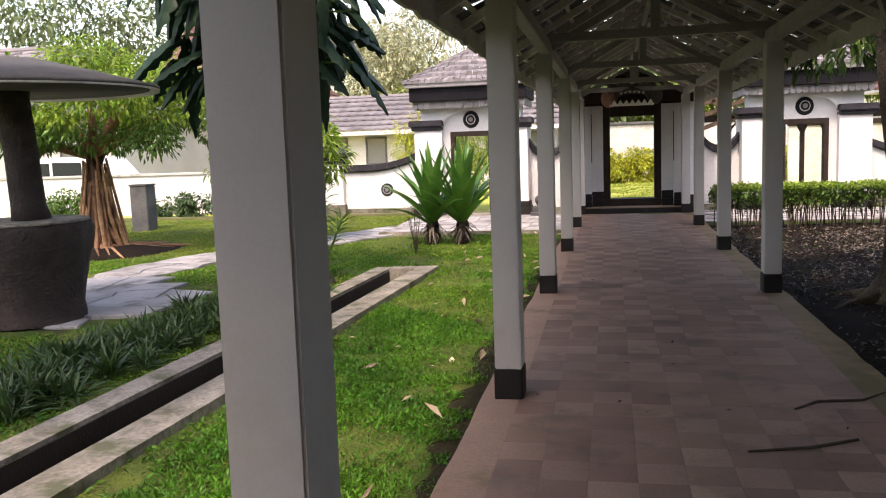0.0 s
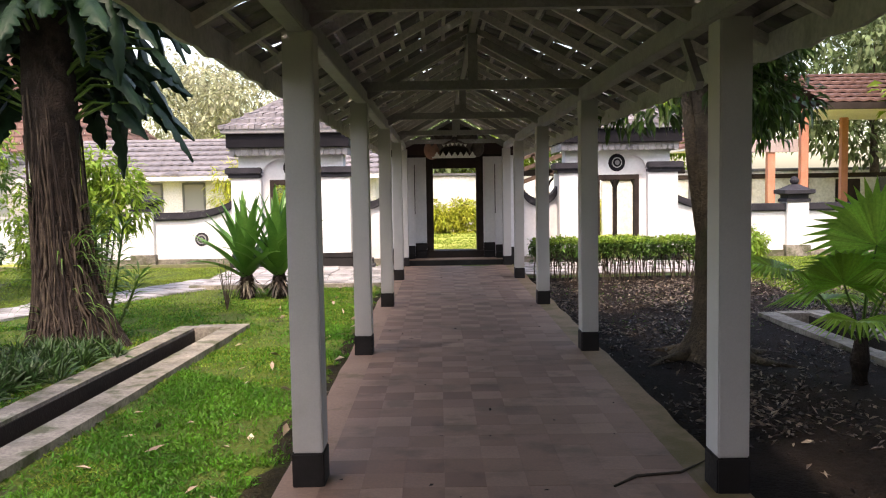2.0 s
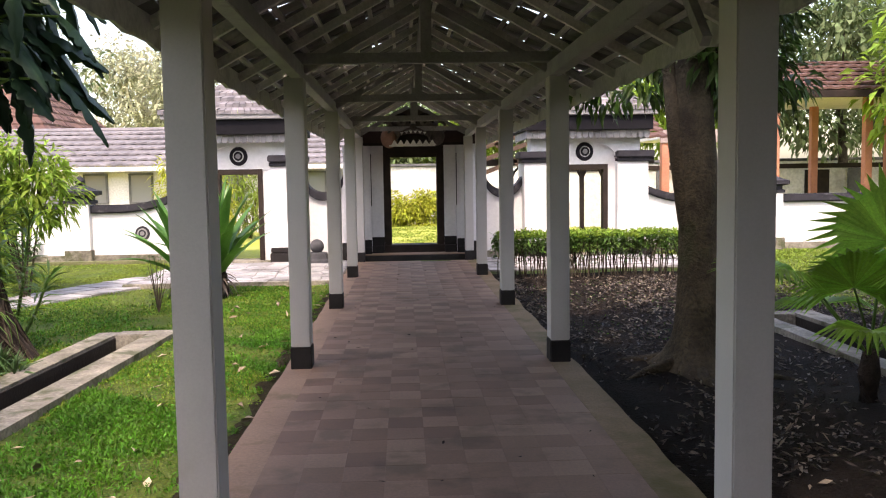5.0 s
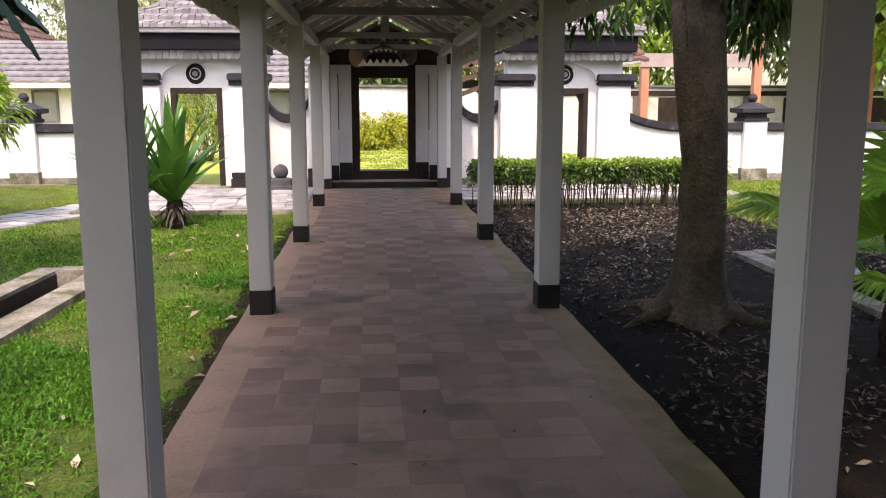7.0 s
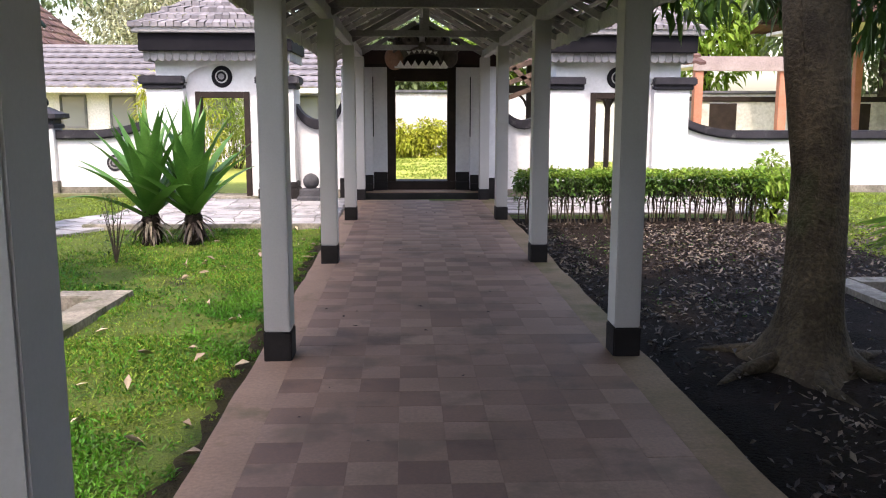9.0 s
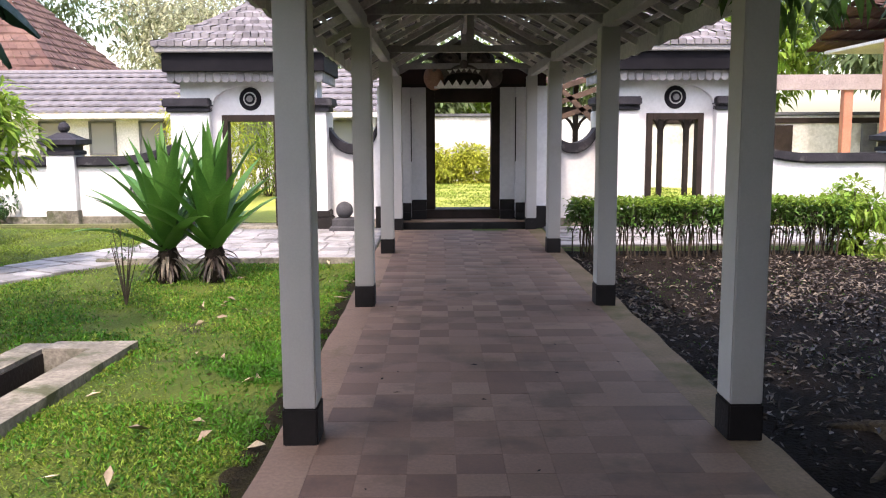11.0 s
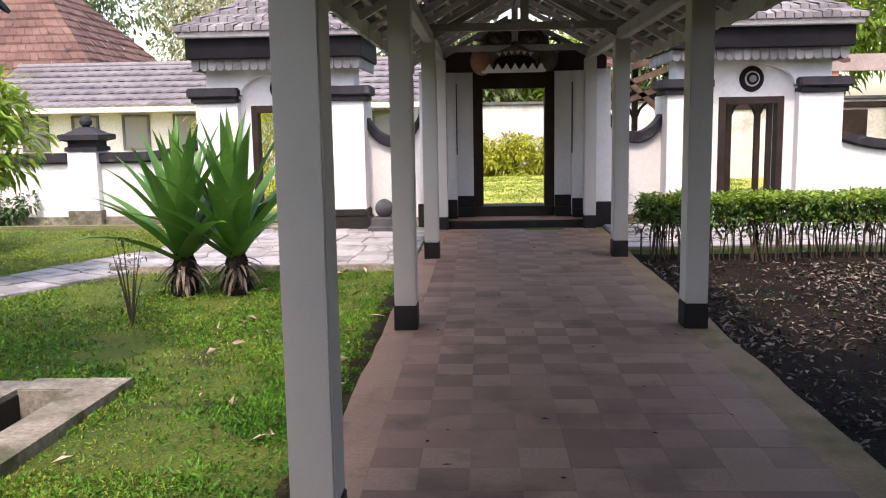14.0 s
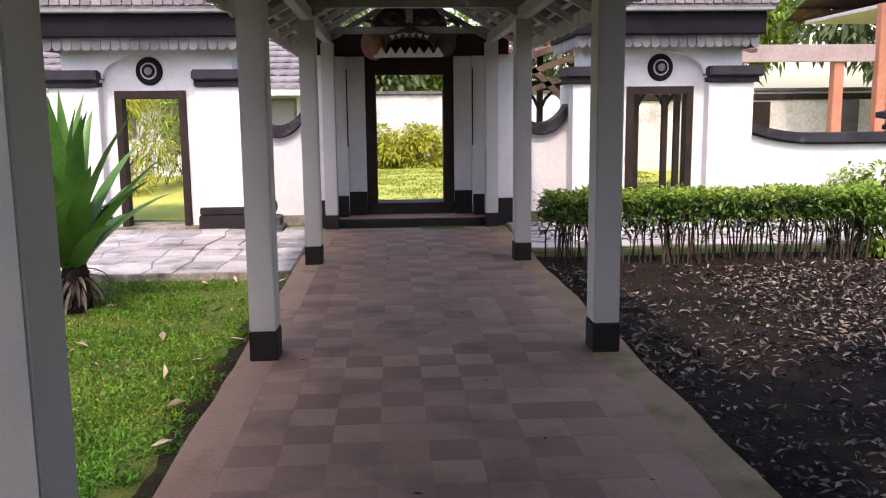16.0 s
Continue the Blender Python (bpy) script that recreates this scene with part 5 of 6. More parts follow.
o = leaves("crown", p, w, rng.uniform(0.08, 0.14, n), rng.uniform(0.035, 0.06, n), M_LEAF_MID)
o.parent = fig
mound = solid("root_mound", bm_lathe(bmesh.new(), [(1.6, -0.16), (1.2, -0.07), (0.6, 0.0), (0.1, 0.05)], 28, (-9.12, 10.4, 0)), M_SOIL, "bare brown soil mound round the fig roots", "soil", kind="structure", smooth=True)


# ---- beyond the gates ----
back = thing("boundary_wall", "stained old white boundary wall behind the inner lawn", "wall", kind="structure")
part("wall_body", box(-14, 20, 29.6, 29.9, -0.3, 2.05, 0.02), M_STAINWALL, back)
part("wall_cap", box(-14, 20, 29.52, 29.98, 2.05, 2.15, 0.02), M_GREYWALL, back)
for i, x in enumerate((-3.4, -2.0, -0.7, 0.6, 2.0, 3.5, 5.2, 7.0, 9.5)):
    bush("garden_shrub", "yellow-green shrubs in a row below the boundary wall", (x, 28.3 + 0.3 * math.sin(i * 2), -0.1), (0.95, 0.5, 0.60), 30, 110, 0.14, 0.06, M_LEAF_YELLOW)
bush("bamboo", "pale yellow bamboo clump behind the side gate", (-5.6, 21.0, -0.1), (0.9, 0.8, 1.3), 40, 60, 0.26, 0.035, M_LEAF_YELLOW, 14, "bamboo")
bush("bamboo", "pale yellow bamboo clump behind the side gate", (-4.6, 23.0, -0.1), (0.8, 0.8, 1.1), 34, 60, 0.26, 0.035, M_GRASS_SUN, 12, "bamboo")


def tree_at(x, y, h, r, leaf, clumps, seed_len, label, name="tree", per=55):
    return tree(name, label, (x, y, -0.1), [(0, 0, 0), (0.1, 0, h * 0.25), (0.05, 0.1, h * 0.5)], [0.22, 0.17, 0.12], 6, ((0, 0, h * 0.68), (r, r, h * 0.36)), M_BARK, leaf, clumps, r * 0.34, per, seed_len, seed_len * 0.45)


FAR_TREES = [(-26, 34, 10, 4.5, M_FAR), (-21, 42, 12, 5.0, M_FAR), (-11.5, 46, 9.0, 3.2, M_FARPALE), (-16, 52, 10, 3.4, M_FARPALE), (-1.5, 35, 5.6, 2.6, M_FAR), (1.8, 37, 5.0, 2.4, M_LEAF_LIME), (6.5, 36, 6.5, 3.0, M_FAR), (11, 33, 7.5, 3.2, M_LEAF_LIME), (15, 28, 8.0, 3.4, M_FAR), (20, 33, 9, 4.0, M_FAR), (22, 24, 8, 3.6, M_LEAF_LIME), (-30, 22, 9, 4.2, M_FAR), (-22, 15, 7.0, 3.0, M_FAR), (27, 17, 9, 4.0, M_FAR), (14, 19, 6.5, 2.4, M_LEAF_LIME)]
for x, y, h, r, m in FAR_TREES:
    tree_at(x, y, h, r, m, 70, 0.34, {"far_foliage": "broad green tree behind the garden buildings", "far_foliage_pale": "pale-leaved tree in the distance", "leaf_lime": "light green leafy tree behind the garden wall"}[m.name], per=80)

# banana plant behind the roof
ban = thing("banana_plant", "banana plant with broad bright leaves behind the roofs", "plant", (-7.2, 30.5, -0.1))
part("stem", bm_tube(bmesh.new(), [(0, 0, 0), (0, 0, 1.6), (0.05, 0, 3.2)], [0.14, 0.12, 0.08], 10), M_LEAF_MID, ban, smooth=True)
for i in range(8):
    bm = bmesh.new()
    sword_leaf(bm, (0, 0, 3.0), i * 0.9 + 0.4, 0.15 + 0.09 * i, 2.1, 0.5, 0.9, 9)
    part("leaf", bm, M_LEAF_LIME, ban, smooth=True)


# ---- buildings ----
def tiled_slope(parent, x0, x1, y0, z0, y1, z1, rows, material, name="roof_course"):
    """Overlapping courses with a slightly wavy lower edge."""
    for r in range(rows):
        a, b = r / rows, (r + 1.12) / rows
        bm = bmesh.new()
        n = max(8, int((x1 - x0) / 0.11))
        prev = None
        for i in range(n + 1):
            x = x0 + (x1 - x0) * i / n
            wv = 0.035 * (i % 3) / 2
            ya, za = y0 + (y1 - y0) * a, z0 + (z1 - z0) * a + 0.085 + wv
            yb, zb = y0 + (y1 - y0) * min(b, 1), z0 + (z1 - z0) * min(b, 1) + 0.01
            row = [bm.verts.new((x, ya, za - 0.06)), bm.verts.new((x, ya, za)), bm.verts.new((x, yb, zb))]
            if prev:
                bm.faces.new((prev[0], row[0], row[1], prev[1]))
                bm.faces.new((prev[1], row[1], row[2], prev[2]))
            prev = row
        part(name, bm, material, parent)


def window(parent, x, y, z, w, h, depth=0.06):
    f = bmesh.new()
    for x0, x1, z0, z1 in ((x - w / 2, x - w / 2 + 0.06, z, z + h), (x + w / 2 - 0.06, x + w / 2, z, z + h), (x - w / 2 + 0.06, x + w / 2 - 0.06, z, z + 0.06), (x - w / 2 + 0.06, x + w / 2 - 0.06, z + h - 0.06, z + h)):
        bm_box(f, x0, x1, y - depth, y - 0.001, z0, z1)
    win = part("window", f, M_GREYWALL, parent)
    part("pane", box(x - w / 2 + 0.05, x + w / 2 - 0.05, y - 0.03, y - 0.02, z + 0.05, z + h - 0.05), M_PANE, win)


def build_long_house():
    h = thing("house", "long low white house with a grey tiled roof", "house", kind="structure")
    part("wall", box(-13.5, -2.4, 26.0, 30.0, -0.2, 2.2), M_CREAM, h)
    for x in (-12.6, -11.2, -9.8, -8.4, -7.0, -5.6, -4.2, -3.0):
        window(h, x, 26.0, 0.95, 0.75, 0.95)
    tiled_slope(h, -14.0, -2.0, 25.4, 2.08, 28.0, 3.35, 7, M_GREYROOF)
    tiled_slope(h, -14.0, -2.0, 30.6, 2.08, 28.0, 3.35, 4, M_GREYROOF)
    part("fascia", box(-14.0, -2.0, 25.36, 25.44, 1.96, 2.10, 0.008), M_CREAM, h)
    part("ridge", bm_tube(bmesh.new(), [(-14, 28, 3.38), (-2, 28, 3.38)], 0.08, 8), M_GREYROOF, h)
    part("gable", bm_extrude_xz(bmesh.new(), [(-0.1, 0), (0.1, 0), (0.1, 0.1), (-0.1, 0.1)], 25.6, 30.4), M_GREYROOF, h).location = (-2.1, 0, 2.1)
    return h


build_long_house()


def hip_house(label, cx, cy, hx, hy, wall_h, roof_h, roof_m, wall_m, windows):
    h = thing("house", label, "house", (cx, cy, 0), kind="structure")
    part("wall", box(-hx, hx, -hy, hy, -0.2, wall_h), wall_m, h)
    rows = 16
    ex, ey = hx + 0.7, hy + 0.7
    rx = max(0.2, hx - hy)
    for r in range(rows):
        f0, f1 = r / rows, (r + 1.1) / rows
        f1 = min(f1, 1.0)
        bm = hip_course(ex + (rx - ex) * f0, ey + (0.05 - ey) * f0, wall_h - 0.15 + roof_h * f0, ex + (rx - ex) * f1, ey + (0.05 - ey) * f1, wall_h - 0.15 + roof_h * f1, 0.10, 0.28)
        part("roof_course", bm, roof_m, h)
    part("ridge", bm_tube(bmesh.new(), [(-rx, 0, wall_h - 0.1 + roof_h), (rx, 0, wall_h - 0.1 + roof_h)], 0.12, 8), roof_m, h)
    for x in windows:
        window(h, x, -hy, 0.9, 0.9, 1.1)
    return h


hip_house("white house with a broad weathered grey hipped roof", -22.8, 27, 6.0, 3.5, 2.9, 2.9, M_GREYROOF, M_CREAM, (-4.6, -3.0, -1.0, 1.0, 2.6, 4.4))
hip_house("house with a steep reddish tiled roof", -18.5, 36.5, 4.5, 4.0, 3.4, 5.0, M_REDROOF, M_CREAM, (-2, 0, 2))


M_ROSE = mat("rose_grey_board", (0.36, 0.29, 0.28), (0.29, 0.23, 0.225), 2, 30, 0.8, 0.3)


def build_pavilion():
    p = thing("pavilion", "open pavilion with salmon posts and a brown tiled roof", "pavilion", kind="structure")
    for x in (6.66, 8.7, 9.6, 12.1, 14.4, 16.3):
        for y in ((21.0,) if x < 11 else (21.0, 24.0)):
            part("post", box(x - 0.10, x + 0.10, y - 0.10, y + 0.10, -0.1, 3.56 if x > 9 else 2.75, 0.01), M_SALMON, p)
    part("ceiling", box(9.9, 16.6, 20.2, 25.0, 3.56, 3.64, 0.01), M_CREAM, p)
    part("beam", box(6.5, 9.4, 20.86, 20.898, 2.42, 2.76, 0.01), M_ROSE, p, "pale rose-grey beam board")
    part("beam", box(6.7, 7.3, 21.0, 24.0, 2.55, 2.75, 0.01), M_CREAM, p)
    tiled_slope(p, 9.6, 17.0, 19.8, 3.62, 22.6, 4.7, 7, M_REDROOF)
    tiled_slope(p, 9.6, 17.0, 25.4, 3.62, 22.6, 4.7, 5, M_REDROOF)
    part("eaves_board", box(9.6, 17.0, 19.8, 19.9, 3.46, 3.64, 0.01), M_WOOD, p)
    part("low_wall", box(5.0, 18.0, 25.6, 25.8, -0.2, 1.75, 0.01), M_STAINWALL, p)
    for x in (8.0, 11.5, 14.2):
        part("pilaster", box(x - 0.2, x + 0.2, 25.5, 25.598, -0.2, 1.74, 0.01), M_GREYWALL, p)
    part("wall_coping", box(5.0, 18.0, 25.55, 25.85, 1.752, 1.90, 0.01), M_WOOD, p, "dark wall coping")
    # dark panels stand in for the dark windows of the back wall
    for x in (9.0, 13.0, 15.8):
        part("door_leaf", box(x - 0.4, x + 0.4, 25.56, 25.598, -0.1, 1.70, 0.005), M_WOOD, p, "dark panel for a window in the back wall")
    return p


build_pavilion()


M_BOARD = mat("brown_board", (0.045, 0.027, 0.020), (0.10, 0.062, 0.045), 4, 40, 0.75, 0.3, island=0.3)


# timber frame seen through the right gate opening and between the gates
def build_timber_frame():
    t = thing("timber_shelter", "dark timber shelter posts and braces behind the gate", "shelter", kind="structure")
    for x in (4.06, 4.58, 4.80, 2.35):
        part("post", box(x - 0.05, x + 0.05, 19.0, 19.1, -0.1, 2.6, 0.006), M_WOOD, t)
    part("beam", box(1.6, 5.8, 18.99, 19.11, 1.86, 2.02, 0.006), M_WOOD, t)
    for x in (4.06, 4.58, 2.35):
        for s in (-1, 1):
            part("brace", bm_tube(bmesh.new(), [(x, 19.05, 1.50), (x + s * 0.10, 19.05, 1.72), (x + s * 0.25, 19.05, 1.87)], 0.03, 6), M_WOOD, t)
    tiled_slope(t, 1.5, 5.9, 18.3, 2.4, 20.0, 3.2, 5, M_REDROOF)
    for x0, z0, x1, z1 in ((1.45, 1.62, 2.75, 2.10), (1.45, 1.92, 2.75, 2.38), (1.5, 2.22, 2.75, 2.62), (1.9, 2.36, 2.6, 1.70)):
        d = Vector((x1 - x0, 0, z1 - z0))
        bm = box(-d.length / 2, d.length / 2, -0.02, 0.02, -0.05, 0.05, 0.004)
        bmesh.ops.transform(bm, matrix=pose((x0 + x1) / 2, 18.2, (z0 + z1) / 2, 0, -math.degrees(math.atan2(d.z, d.x)), 0), verts=bm.verts)
        part("board", bm, M_BOARD, t, "brown weathered board")
    part("rafters", bm_tube(bmesh.new(), [(1.6, 18.4, 2.36), (1.6, 20, 3.1)], 0.05, 6), M_WOOD, t)
    return t


build_timber_frame()


def build_car():
    c = thing("car", "white parked van behind the low garden wall", "car", (-15.2, 19.6, -0.1))
    out = [(-2.1, 0.35), (2.1, 0.35), (2.15, 0.8), (1.7, 0.98), (1.15, 1.0), (0.6, 1.62), (-1.9, 1.68), (-2.1, 1.0)]
    bm = bm_extrude_xz(bmesh.new(), out, -0.85, 0.85)
    bmesh.ops.bevel(bm, geom=bm.edges[:], offset=0.06, segments=2, affect="EDGES", clamp_overlap=True)
    part("body", bm, M_CAR, c)
    for x0, x1 in ((-1.75, -0.75), (-0.65, 0.25)):
        part("side_window", bm_extrude_xz(bmesh.new(), [(x0, 1.05), (x1, 1.05), (x1, 1.5), (x0, 1.52)], -0.862, -0.85), M_GLASS, c)
    part("windscreen", bm_extrude_xz(bmesh.new(), [(0.35, 1.05), (1.0, 1.05), (0.62, 1.48), (0.35, 1.5)], -0.862, -0.85), M_GLASS, c)
    for x in (-1.3, 1.35):
        for y in (-0.80, 0.80):
            w = part("wheel", bm_tube(bmesh.new(), [(x, y - 0.1, 0.33), (x, y + 0.1, 0.33)], 0.33, 24), M_RUBBER, c)
            part("rim", bm_tube(bmesh.new(), [(x, y - 0.115, 0.33), (x, y + 0.115, 0.33)], 0.2, 18), M_STEEL, w)
    return c


build_car()

# unseen tall trees, added close to the walk on both sides to cast shade
tree("shade_tree", "unseen tall tree added to shade the bare soil", (5.6, -0.6, -0.1), [(0, 0, 0), (0.1, 0, 2.0), (0.0, 0.1, 4.0)], [0.28, 0.22, 0.16], 7, ((-0.8, 2.2, 5.8), (3.4, 4.8, 1.5)), M_BARK, M_LEAF_DARK, 260, 0.8, 190, 0.30, 0.13)
tree("shade_tree", "unseen tall tree added to shade the drain and lawn", (-7.0, -1.8, -0.1), [(0, 0, 0), (0.1, 0, 2.2), (0.0, 0.1, 4.2)], [0.28, 0.22, 0.16], 7, ((1.4, 1.0, 6.0), (2.8, 2.8, 1.4)), M_BARK, M_LEAF_DARK, 60, 0.65, 100, 0.26, 0.11)

# unseen shrubs right of the soil, added to hold back side light
for i, (x, y) in enumerate(((5.6, -3.4), (6.4, -1.6), (6.0, 1.2), (7.2, 2.8), (7.6, 4.8), (4.6, -4.6))):
    bush("garden_shrub", "unseen dense dark shrub added to block light from the right", (x, y, -0.1), (1.0, 1.0, 1.3), 44, 90, 0.2, 0.09, M_LEAF_DARK)

# unseen plain front: closes the place behind the walk and blocks light from there
rear = thing("wall_rear", "unseen plain grey front added to block light behind the walkway", "wall", kind="structure")
part("wall_body", box(-0.8, 12, -6.1, -5.8, -0.3, 5.6), M_GREYWALL, rear)
part("wall_wing", box(-12, -0.8, -7.3, -7.0, -0.3, 3.4), M_GREYWALL, rear)
part("eaves", box(-1.0, 12.4, -6.1, -5.45, 5.602, 5.75), M_WOOD, rear)


# ---- grass and fallen leaves ----
def lawn_free(x, y):
    """True where grass may grow."""
    u = (x - DRAIN_O.x) * math.cos(DRAIN_A) - (y - DRAIN_O.y) * math.sin(DRAIN_A)
    v = (x - DRAIN_O.x) * math.sin(DRAIN_A) + (y - DRAIN_O.y) * math.cos(DRAIN_A)
    ragged = 0.05 * np.sin(v * 2.3) * np.sin(v * 5.9 + 1) + 0.03 * np.sin(v * 13.0)
    ok = ~((u > -0.83 + ragged) & (u < -0.04 + ragged) & (v < -0.03 + ragged))
    ok &= ~((x > 3.6) & (x < 4.55) & (y < 8.4))
    ok &= ~((x > -4.62) & (x < -1.2) & (y > 12.03))
    for (ax, ay), (bx, by) in zip(path_line, path_line[1:]):
        dx, dy = bx - ax, by - ay
        t = np.clip(((x - ax) * dx + (y - ay) * dy) / (dx * dx + dy * dy), 0, 1)
        ok &= np.hypot(x - ax - t * dx, y - ay - t * dy) > 0.55
    ok &= ((x + 7.1) / 2.2) ** 2 + ((y - 5.4) / 1.9) ** 2 > 1
    ok &= np.hypot(x + 9.12, y - 10.4) > 1.4
    ok &= np.hypot(x + 4.25, y - 6.8) > 0.55
    return ok


def grass(name, label, x0, x1, y0, y1, per_m2, ln, wd, material, up=0.6, bare=0.10, keep=None):
    n = int((x1 - x0) * (y1 - y0) * per_m2)
    x, y = rng.uniform(x0, x1, n), rng.uniform(y0, y1, n)
    ok = lawn_free(x, y)
    if keep is not None:
        ok &= keep(x, y)
    x, y = x[ok], y[ok]
    patch = np.array([noise.noise((float(a) * 1.1, float(b) * 1.1, 2)) + 0.5 * noise.noise((float(a) * 3.2, float(b) * 3.2, 7)) for a, b in zip(x, y)])
    keepp = rng.random(len(x)) < np.clip(0.72 + patch * 2.1, bare, 1.0)
    x, y = x[keepp], y[keepp]
    z = np.array([ground_height(float(a), float(b)) for a, b in zip(x, y)])
    n = len(x)
    way = np.column_stack([rng.normal(0, 1, n), rng.normal(0, 1, n), rng.uniform(up * 0.4, up * 1.8, n)])
    o = leaves(name, np.column_stack([x, y, z + 0.002]), way, ln * rng.uniform(0.5, 1.4, n), wd * rng.uniform(0.6, 1.4, n), material, bend=0.12)
    tagged(o, label, "grass", kind="stuff")
    return o


def mossy(a, b):
    return np.sin(a * 2.1 + 1.3 * np.sin(b * 1.1)) + np.sin(b * 1.7 + a) + 0.42 * (b - 6.6) > 0.1


def off_edge(a, b):
    """Thins out towards the trodden edge of the walkway."""
    return a < -1.30 - 0.14 * np.abs(np.sin(b * 1.9) + 0.6 * np.sin(b * 4.3 + 1)) + 0.12 * (np.sin(b * 17) > 0.2)


grass("grass", "short dense green lawn grass beside the walkway", -2.75, -1.22, -1.5, 12.0, 6200, 0.046, 0.011, M_GRASS, 0.8, 0.12, lambda a, b: off_edge(a, b) & (~mossy(a, b) | (rng.random(len(a)) < 0.4)))
grass("grass", "yellow-green patches of moss and grass in the lawn", -2.75, -1.22, 2.0, 12.0, 4200, 0.030, 0.009, M_GRASS_SUN, 0.8, 0.2, lambda a, b: mossy(a, b) & off_edge(a, b))
grass("grass", "lawn grass on the far side of the drain", -9.5, -2.7, 0.5, 9.2, 1200, 0.055, 0.015, M_GRASS)
grass("grass", "grass patches beyond the drain in a paler sunlit tone", -9.5, -2.7, 2.5, 9.2, 900, 0.045, 0.013, M_GRASS_SUN, 0.7, 0.0)
grass("grass", "lawn grass in the open garden in a bright sunlit tone", -11, -2.7, 9.2, 15.5, 1500, 0.040, 0.012, M_GRASS_SUN, 0.8, 0.25)
grass("grass", "green tufts in the open garden lawn", -6.0, -2.7, 8.0, 12.0, 1400, 0.045, 0.011, M_GRASS, 0.8, 0.05)
grass("grass", "patchy grass on the shaded soil", 5.0, 10.0, 8.0, 15.9, 900, 0.07, 0.015, M_GRASS_SUN, 0.9)
grass("grass", "thin weeds on the bare soil", 1.4, 5.0, 7.0, 12.0, 90, 0.03, 0.010, M_GRASS, 0.6)
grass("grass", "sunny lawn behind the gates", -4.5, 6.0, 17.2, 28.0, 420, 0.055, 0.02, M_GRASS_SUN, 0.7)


def litter(name, label, x, y, ln, material):
    n = len(x)
    z = np.array([ground_height(float(a), float(b)) for a, b in zip(x, y)]) + rng.uniform(0.012, 0.03, n)
    way = np.column_stack([rng.normal(0, 1, n), rng.normal(0, 1, n), rng.normal(0, 0.22, n)])
    o = leaves(name, np.column_stack([x, y, z]), way, ln * rng.uniform(0.5, 1.5, n), ln * 0.42 * rng.uniform(0.5, 1.3, n), material, fold=0.5, bend=-0.2)
    return tagged(o, label, "leaves", kind="stuff")


n = 34000
lx, ly = rng.uniform(1.3, 8.0, n), rng.uniform(-1.5, 12.2, n)
dens = np.array([noise.noise((float(a) * 0.7, float(b) * 0.7, 11)) for a, b in zip(lx, ly)])
kp = ~((lx > 3.6) & (lx < 4.55) & (ly < 8.4)) & (rng.random(n) < np.clip(0.40 + dens * 1.3 + (ly - 6.5) * 0.12, 0.05, 1))
litter("fallen_leaves", "dry brown fallen leaves scattered over dark soil", lx[kp], ly[kp], 0.058, M_DEAD)
n = 70
litter("fallen_leaves", "a few dry leaves lying on the lawn", rng.uniform(-2.6, -1.25, n), rng.uniform(0.5, 12, n), 0.10, mat("pale_dead_leaf", (0.42, 0.35, 0.25), (0.33, 0.25, 0.17), 4, 40, 0.7, 0.1, island=0.4))

# crumbs and small dry leaves on the walkway
n = 60
bits = leaves("leaf_crumbs", np.column_stack([rng.uniform(-1.1, 1.1, n), rng.uniform(-2, 14.5, n), rng.uniform(0.003, 0.008, n)]), np.column_stack([rng.normal(0, 1, n), rng.normal(0, 1, n), rng.normal(0, 0.1, n)]), rng.uniform(0.015, 0.05, n), rng.uniform(0.008, 0.02, n), M_STUMP, fold=0.3, bend=-0.1)
tagged(bits, "small dark leaf crumbs lying on the walkway floor", "leaves", kind="stuff")

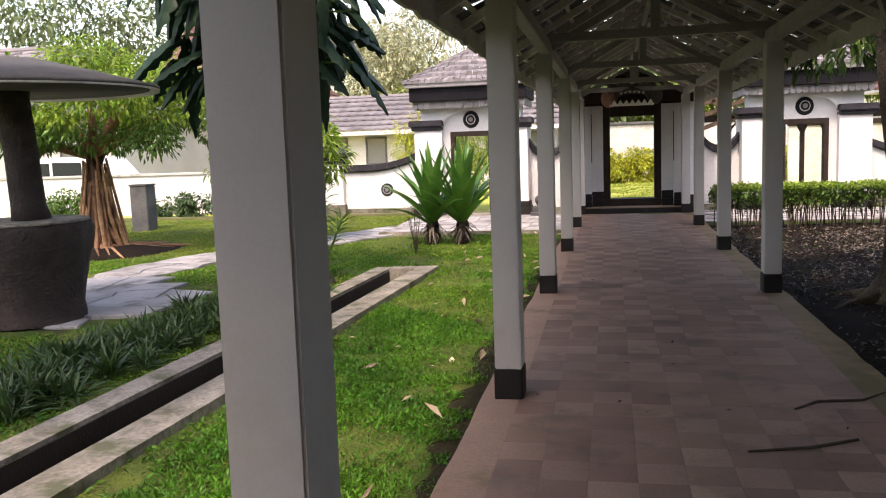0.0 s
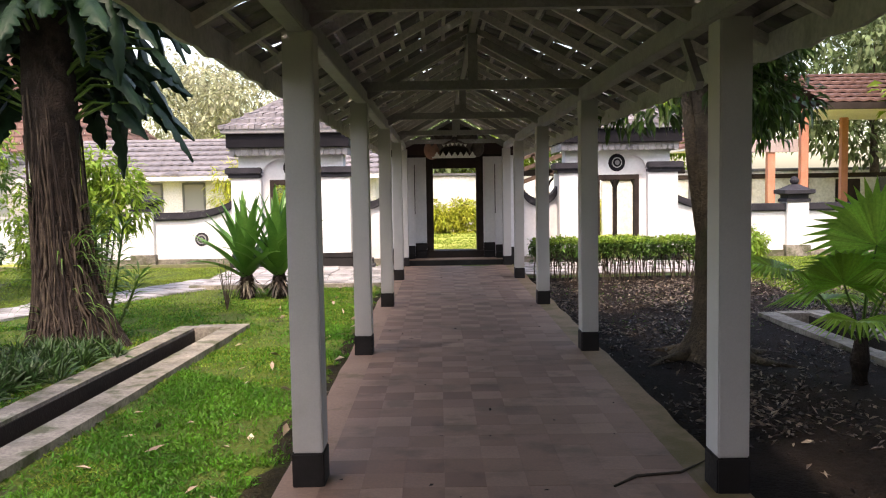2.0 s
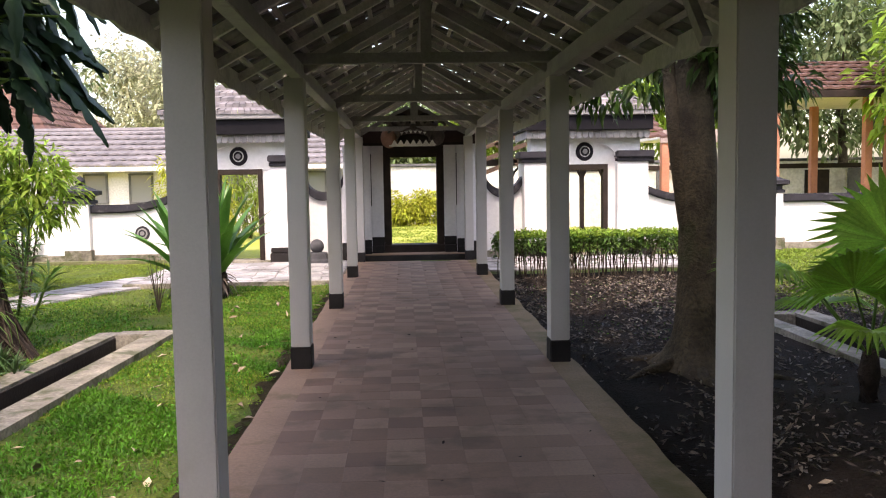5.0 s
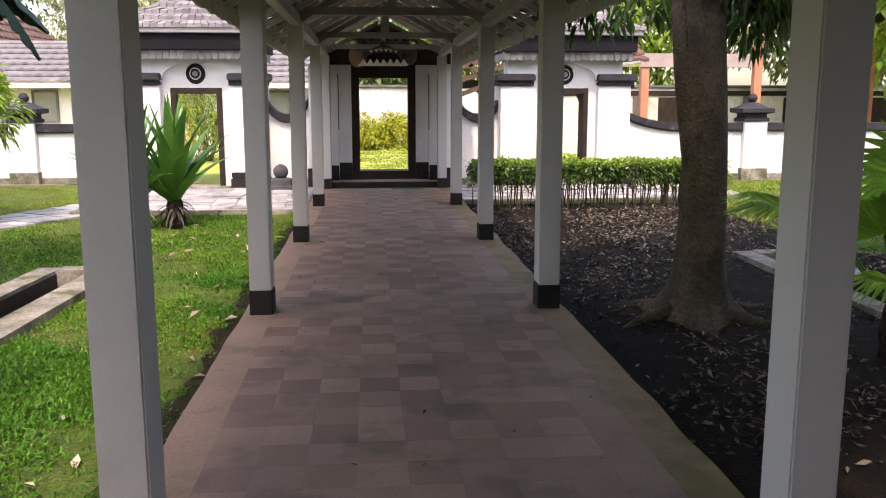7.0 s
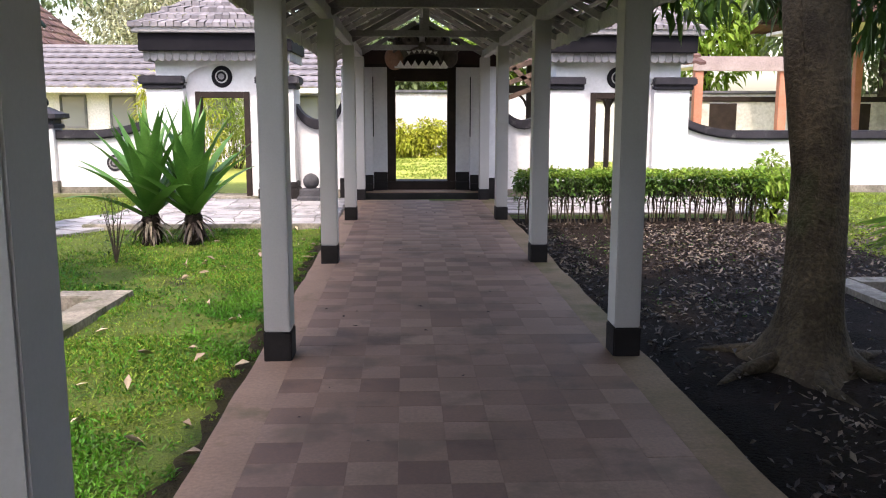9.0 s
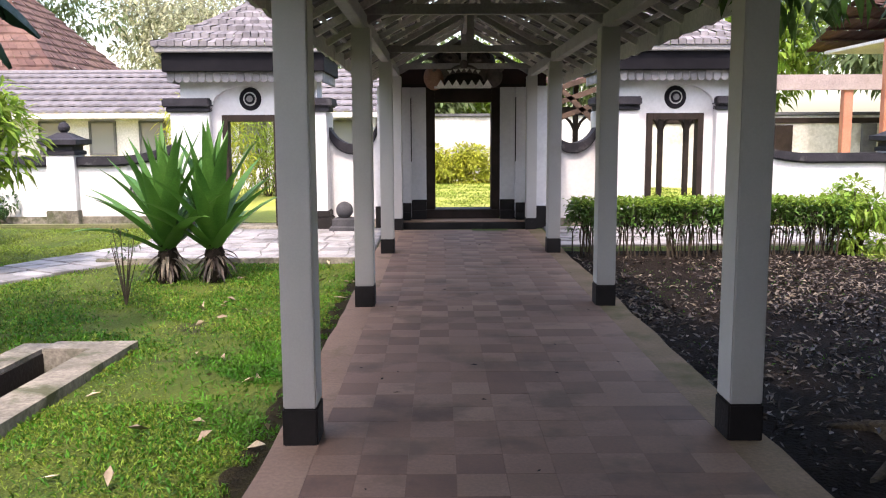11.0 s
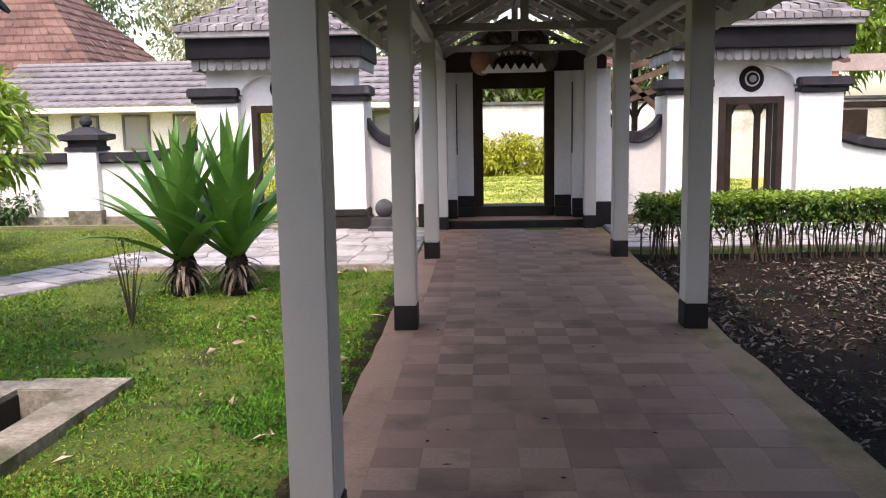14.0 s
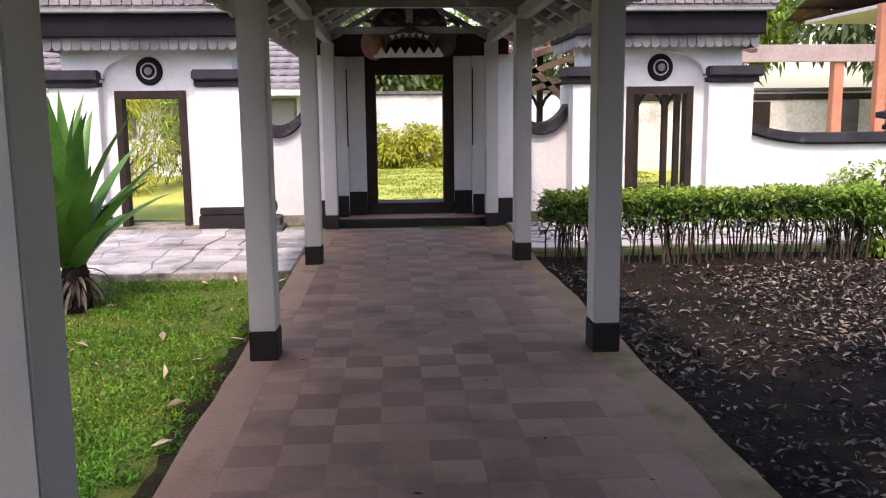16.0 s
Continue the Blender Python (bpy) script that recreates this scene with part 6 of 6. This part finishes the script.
# fallen twigs on the floor
for pts in (((0.55, 1.9), (0.7, 2.05), (0.95, 2.1), (1.15, 2.3)), ((0.2, 1.2), (0.5, 1.28), (0.75, 1.42))):
    solid("fallen_twig", bm_tube(bmesh.new(), [(x, y, 0.006) for x, y in pts], [0.006, 0.010, 0.008, 0.003][:len(pts)], 6), M_TWIG, "thin dark fallen twig on the walkway floor", "twig")


# ---- walkway tiles ----
def tile_mesh(material):
    bm = bmesh.new()
    h, l, b = TILE / 2 - 0.0004, TILE_L / 2 - 0.0004, 0.0014
    top = [bm.verts.new((sx * (h - b), sy * (l - b), 0.0)) for sx, sy in ((-1, -1), (1, -1), (1, 1), (-1, 1))]
    mid = [bm.verts.new((sx * h, sy * l, -0.0003)) for sx, sy in ((-1, -1), (1, -1), (1, 1), (-1, 1))]
    low = [bm.verts.new((sx * h, sy * l, -0.02)) for sx, sy in ((-1, -1), (1, -1), (1, 1), (-1, 1))]
    bm.faces.new(top)
    for a, c in ((top, mid), (mid, low)):
        for i in range(4):
            bm.faces.new((c[i], c[(i + 1) % 4], a[(i + 1) % 4], a[i]))
    me = bpy.data.meshes.new("tile")
    bm.to_mesh(me)
    bm.free()
    me.materials.append(material)
    return me


tile_me, dark_tile_me = tile_mesh(M_TILE), tile_mesh(M_TILE_DARK)
rows = int(20.0 / TILE_L)
tv, tf = ([], []), ([], [])
base = [tuple(v.co) for v in tile_me.vertices]
polys = [tuple(p.vertices) for p in tile_me.polygons]
for r in range(rows):
    y = -4.9 + TILE_L * (r + 0.5)
    for c in range(NT):
        x = TX0 + TILE * (c + 0.5)
        dk = int((r + c) % 2 == 0) if rng.random() < (0.80 if c < 6 else 0.45) else int(rng.random() < 0.5)
        z = rng.uniform(-0.0006, 0.0006) + 0.0005
        if 1.6 < y < 9.4:
            o = new("tile", dark_tile_me if dk else tile_me)
            o.location = (x, y, z)
            o.rotation_euler = (rng.normal(0, 0.0015), rng.normal(0, 0.0015), rng.normal(0, 0.003))
            o.parent = floor
        else:
            k0 = len(tv[dk])
            tv[dk].extend((x + a, y + b, z + d) for a, b, d in base)
            tf[dk].extend([k0 + i for i in q] for q in polys)
for dk, m in ((0, M_TILE_FAR), (1, M_TILE_DARK_FAR)):
    o = new("tiles", np_mesh("tiles", np.array(tv[dk]), np.array(tf[dk]), m))
    o.parent = floor
    tagged(o, kind="stuff")
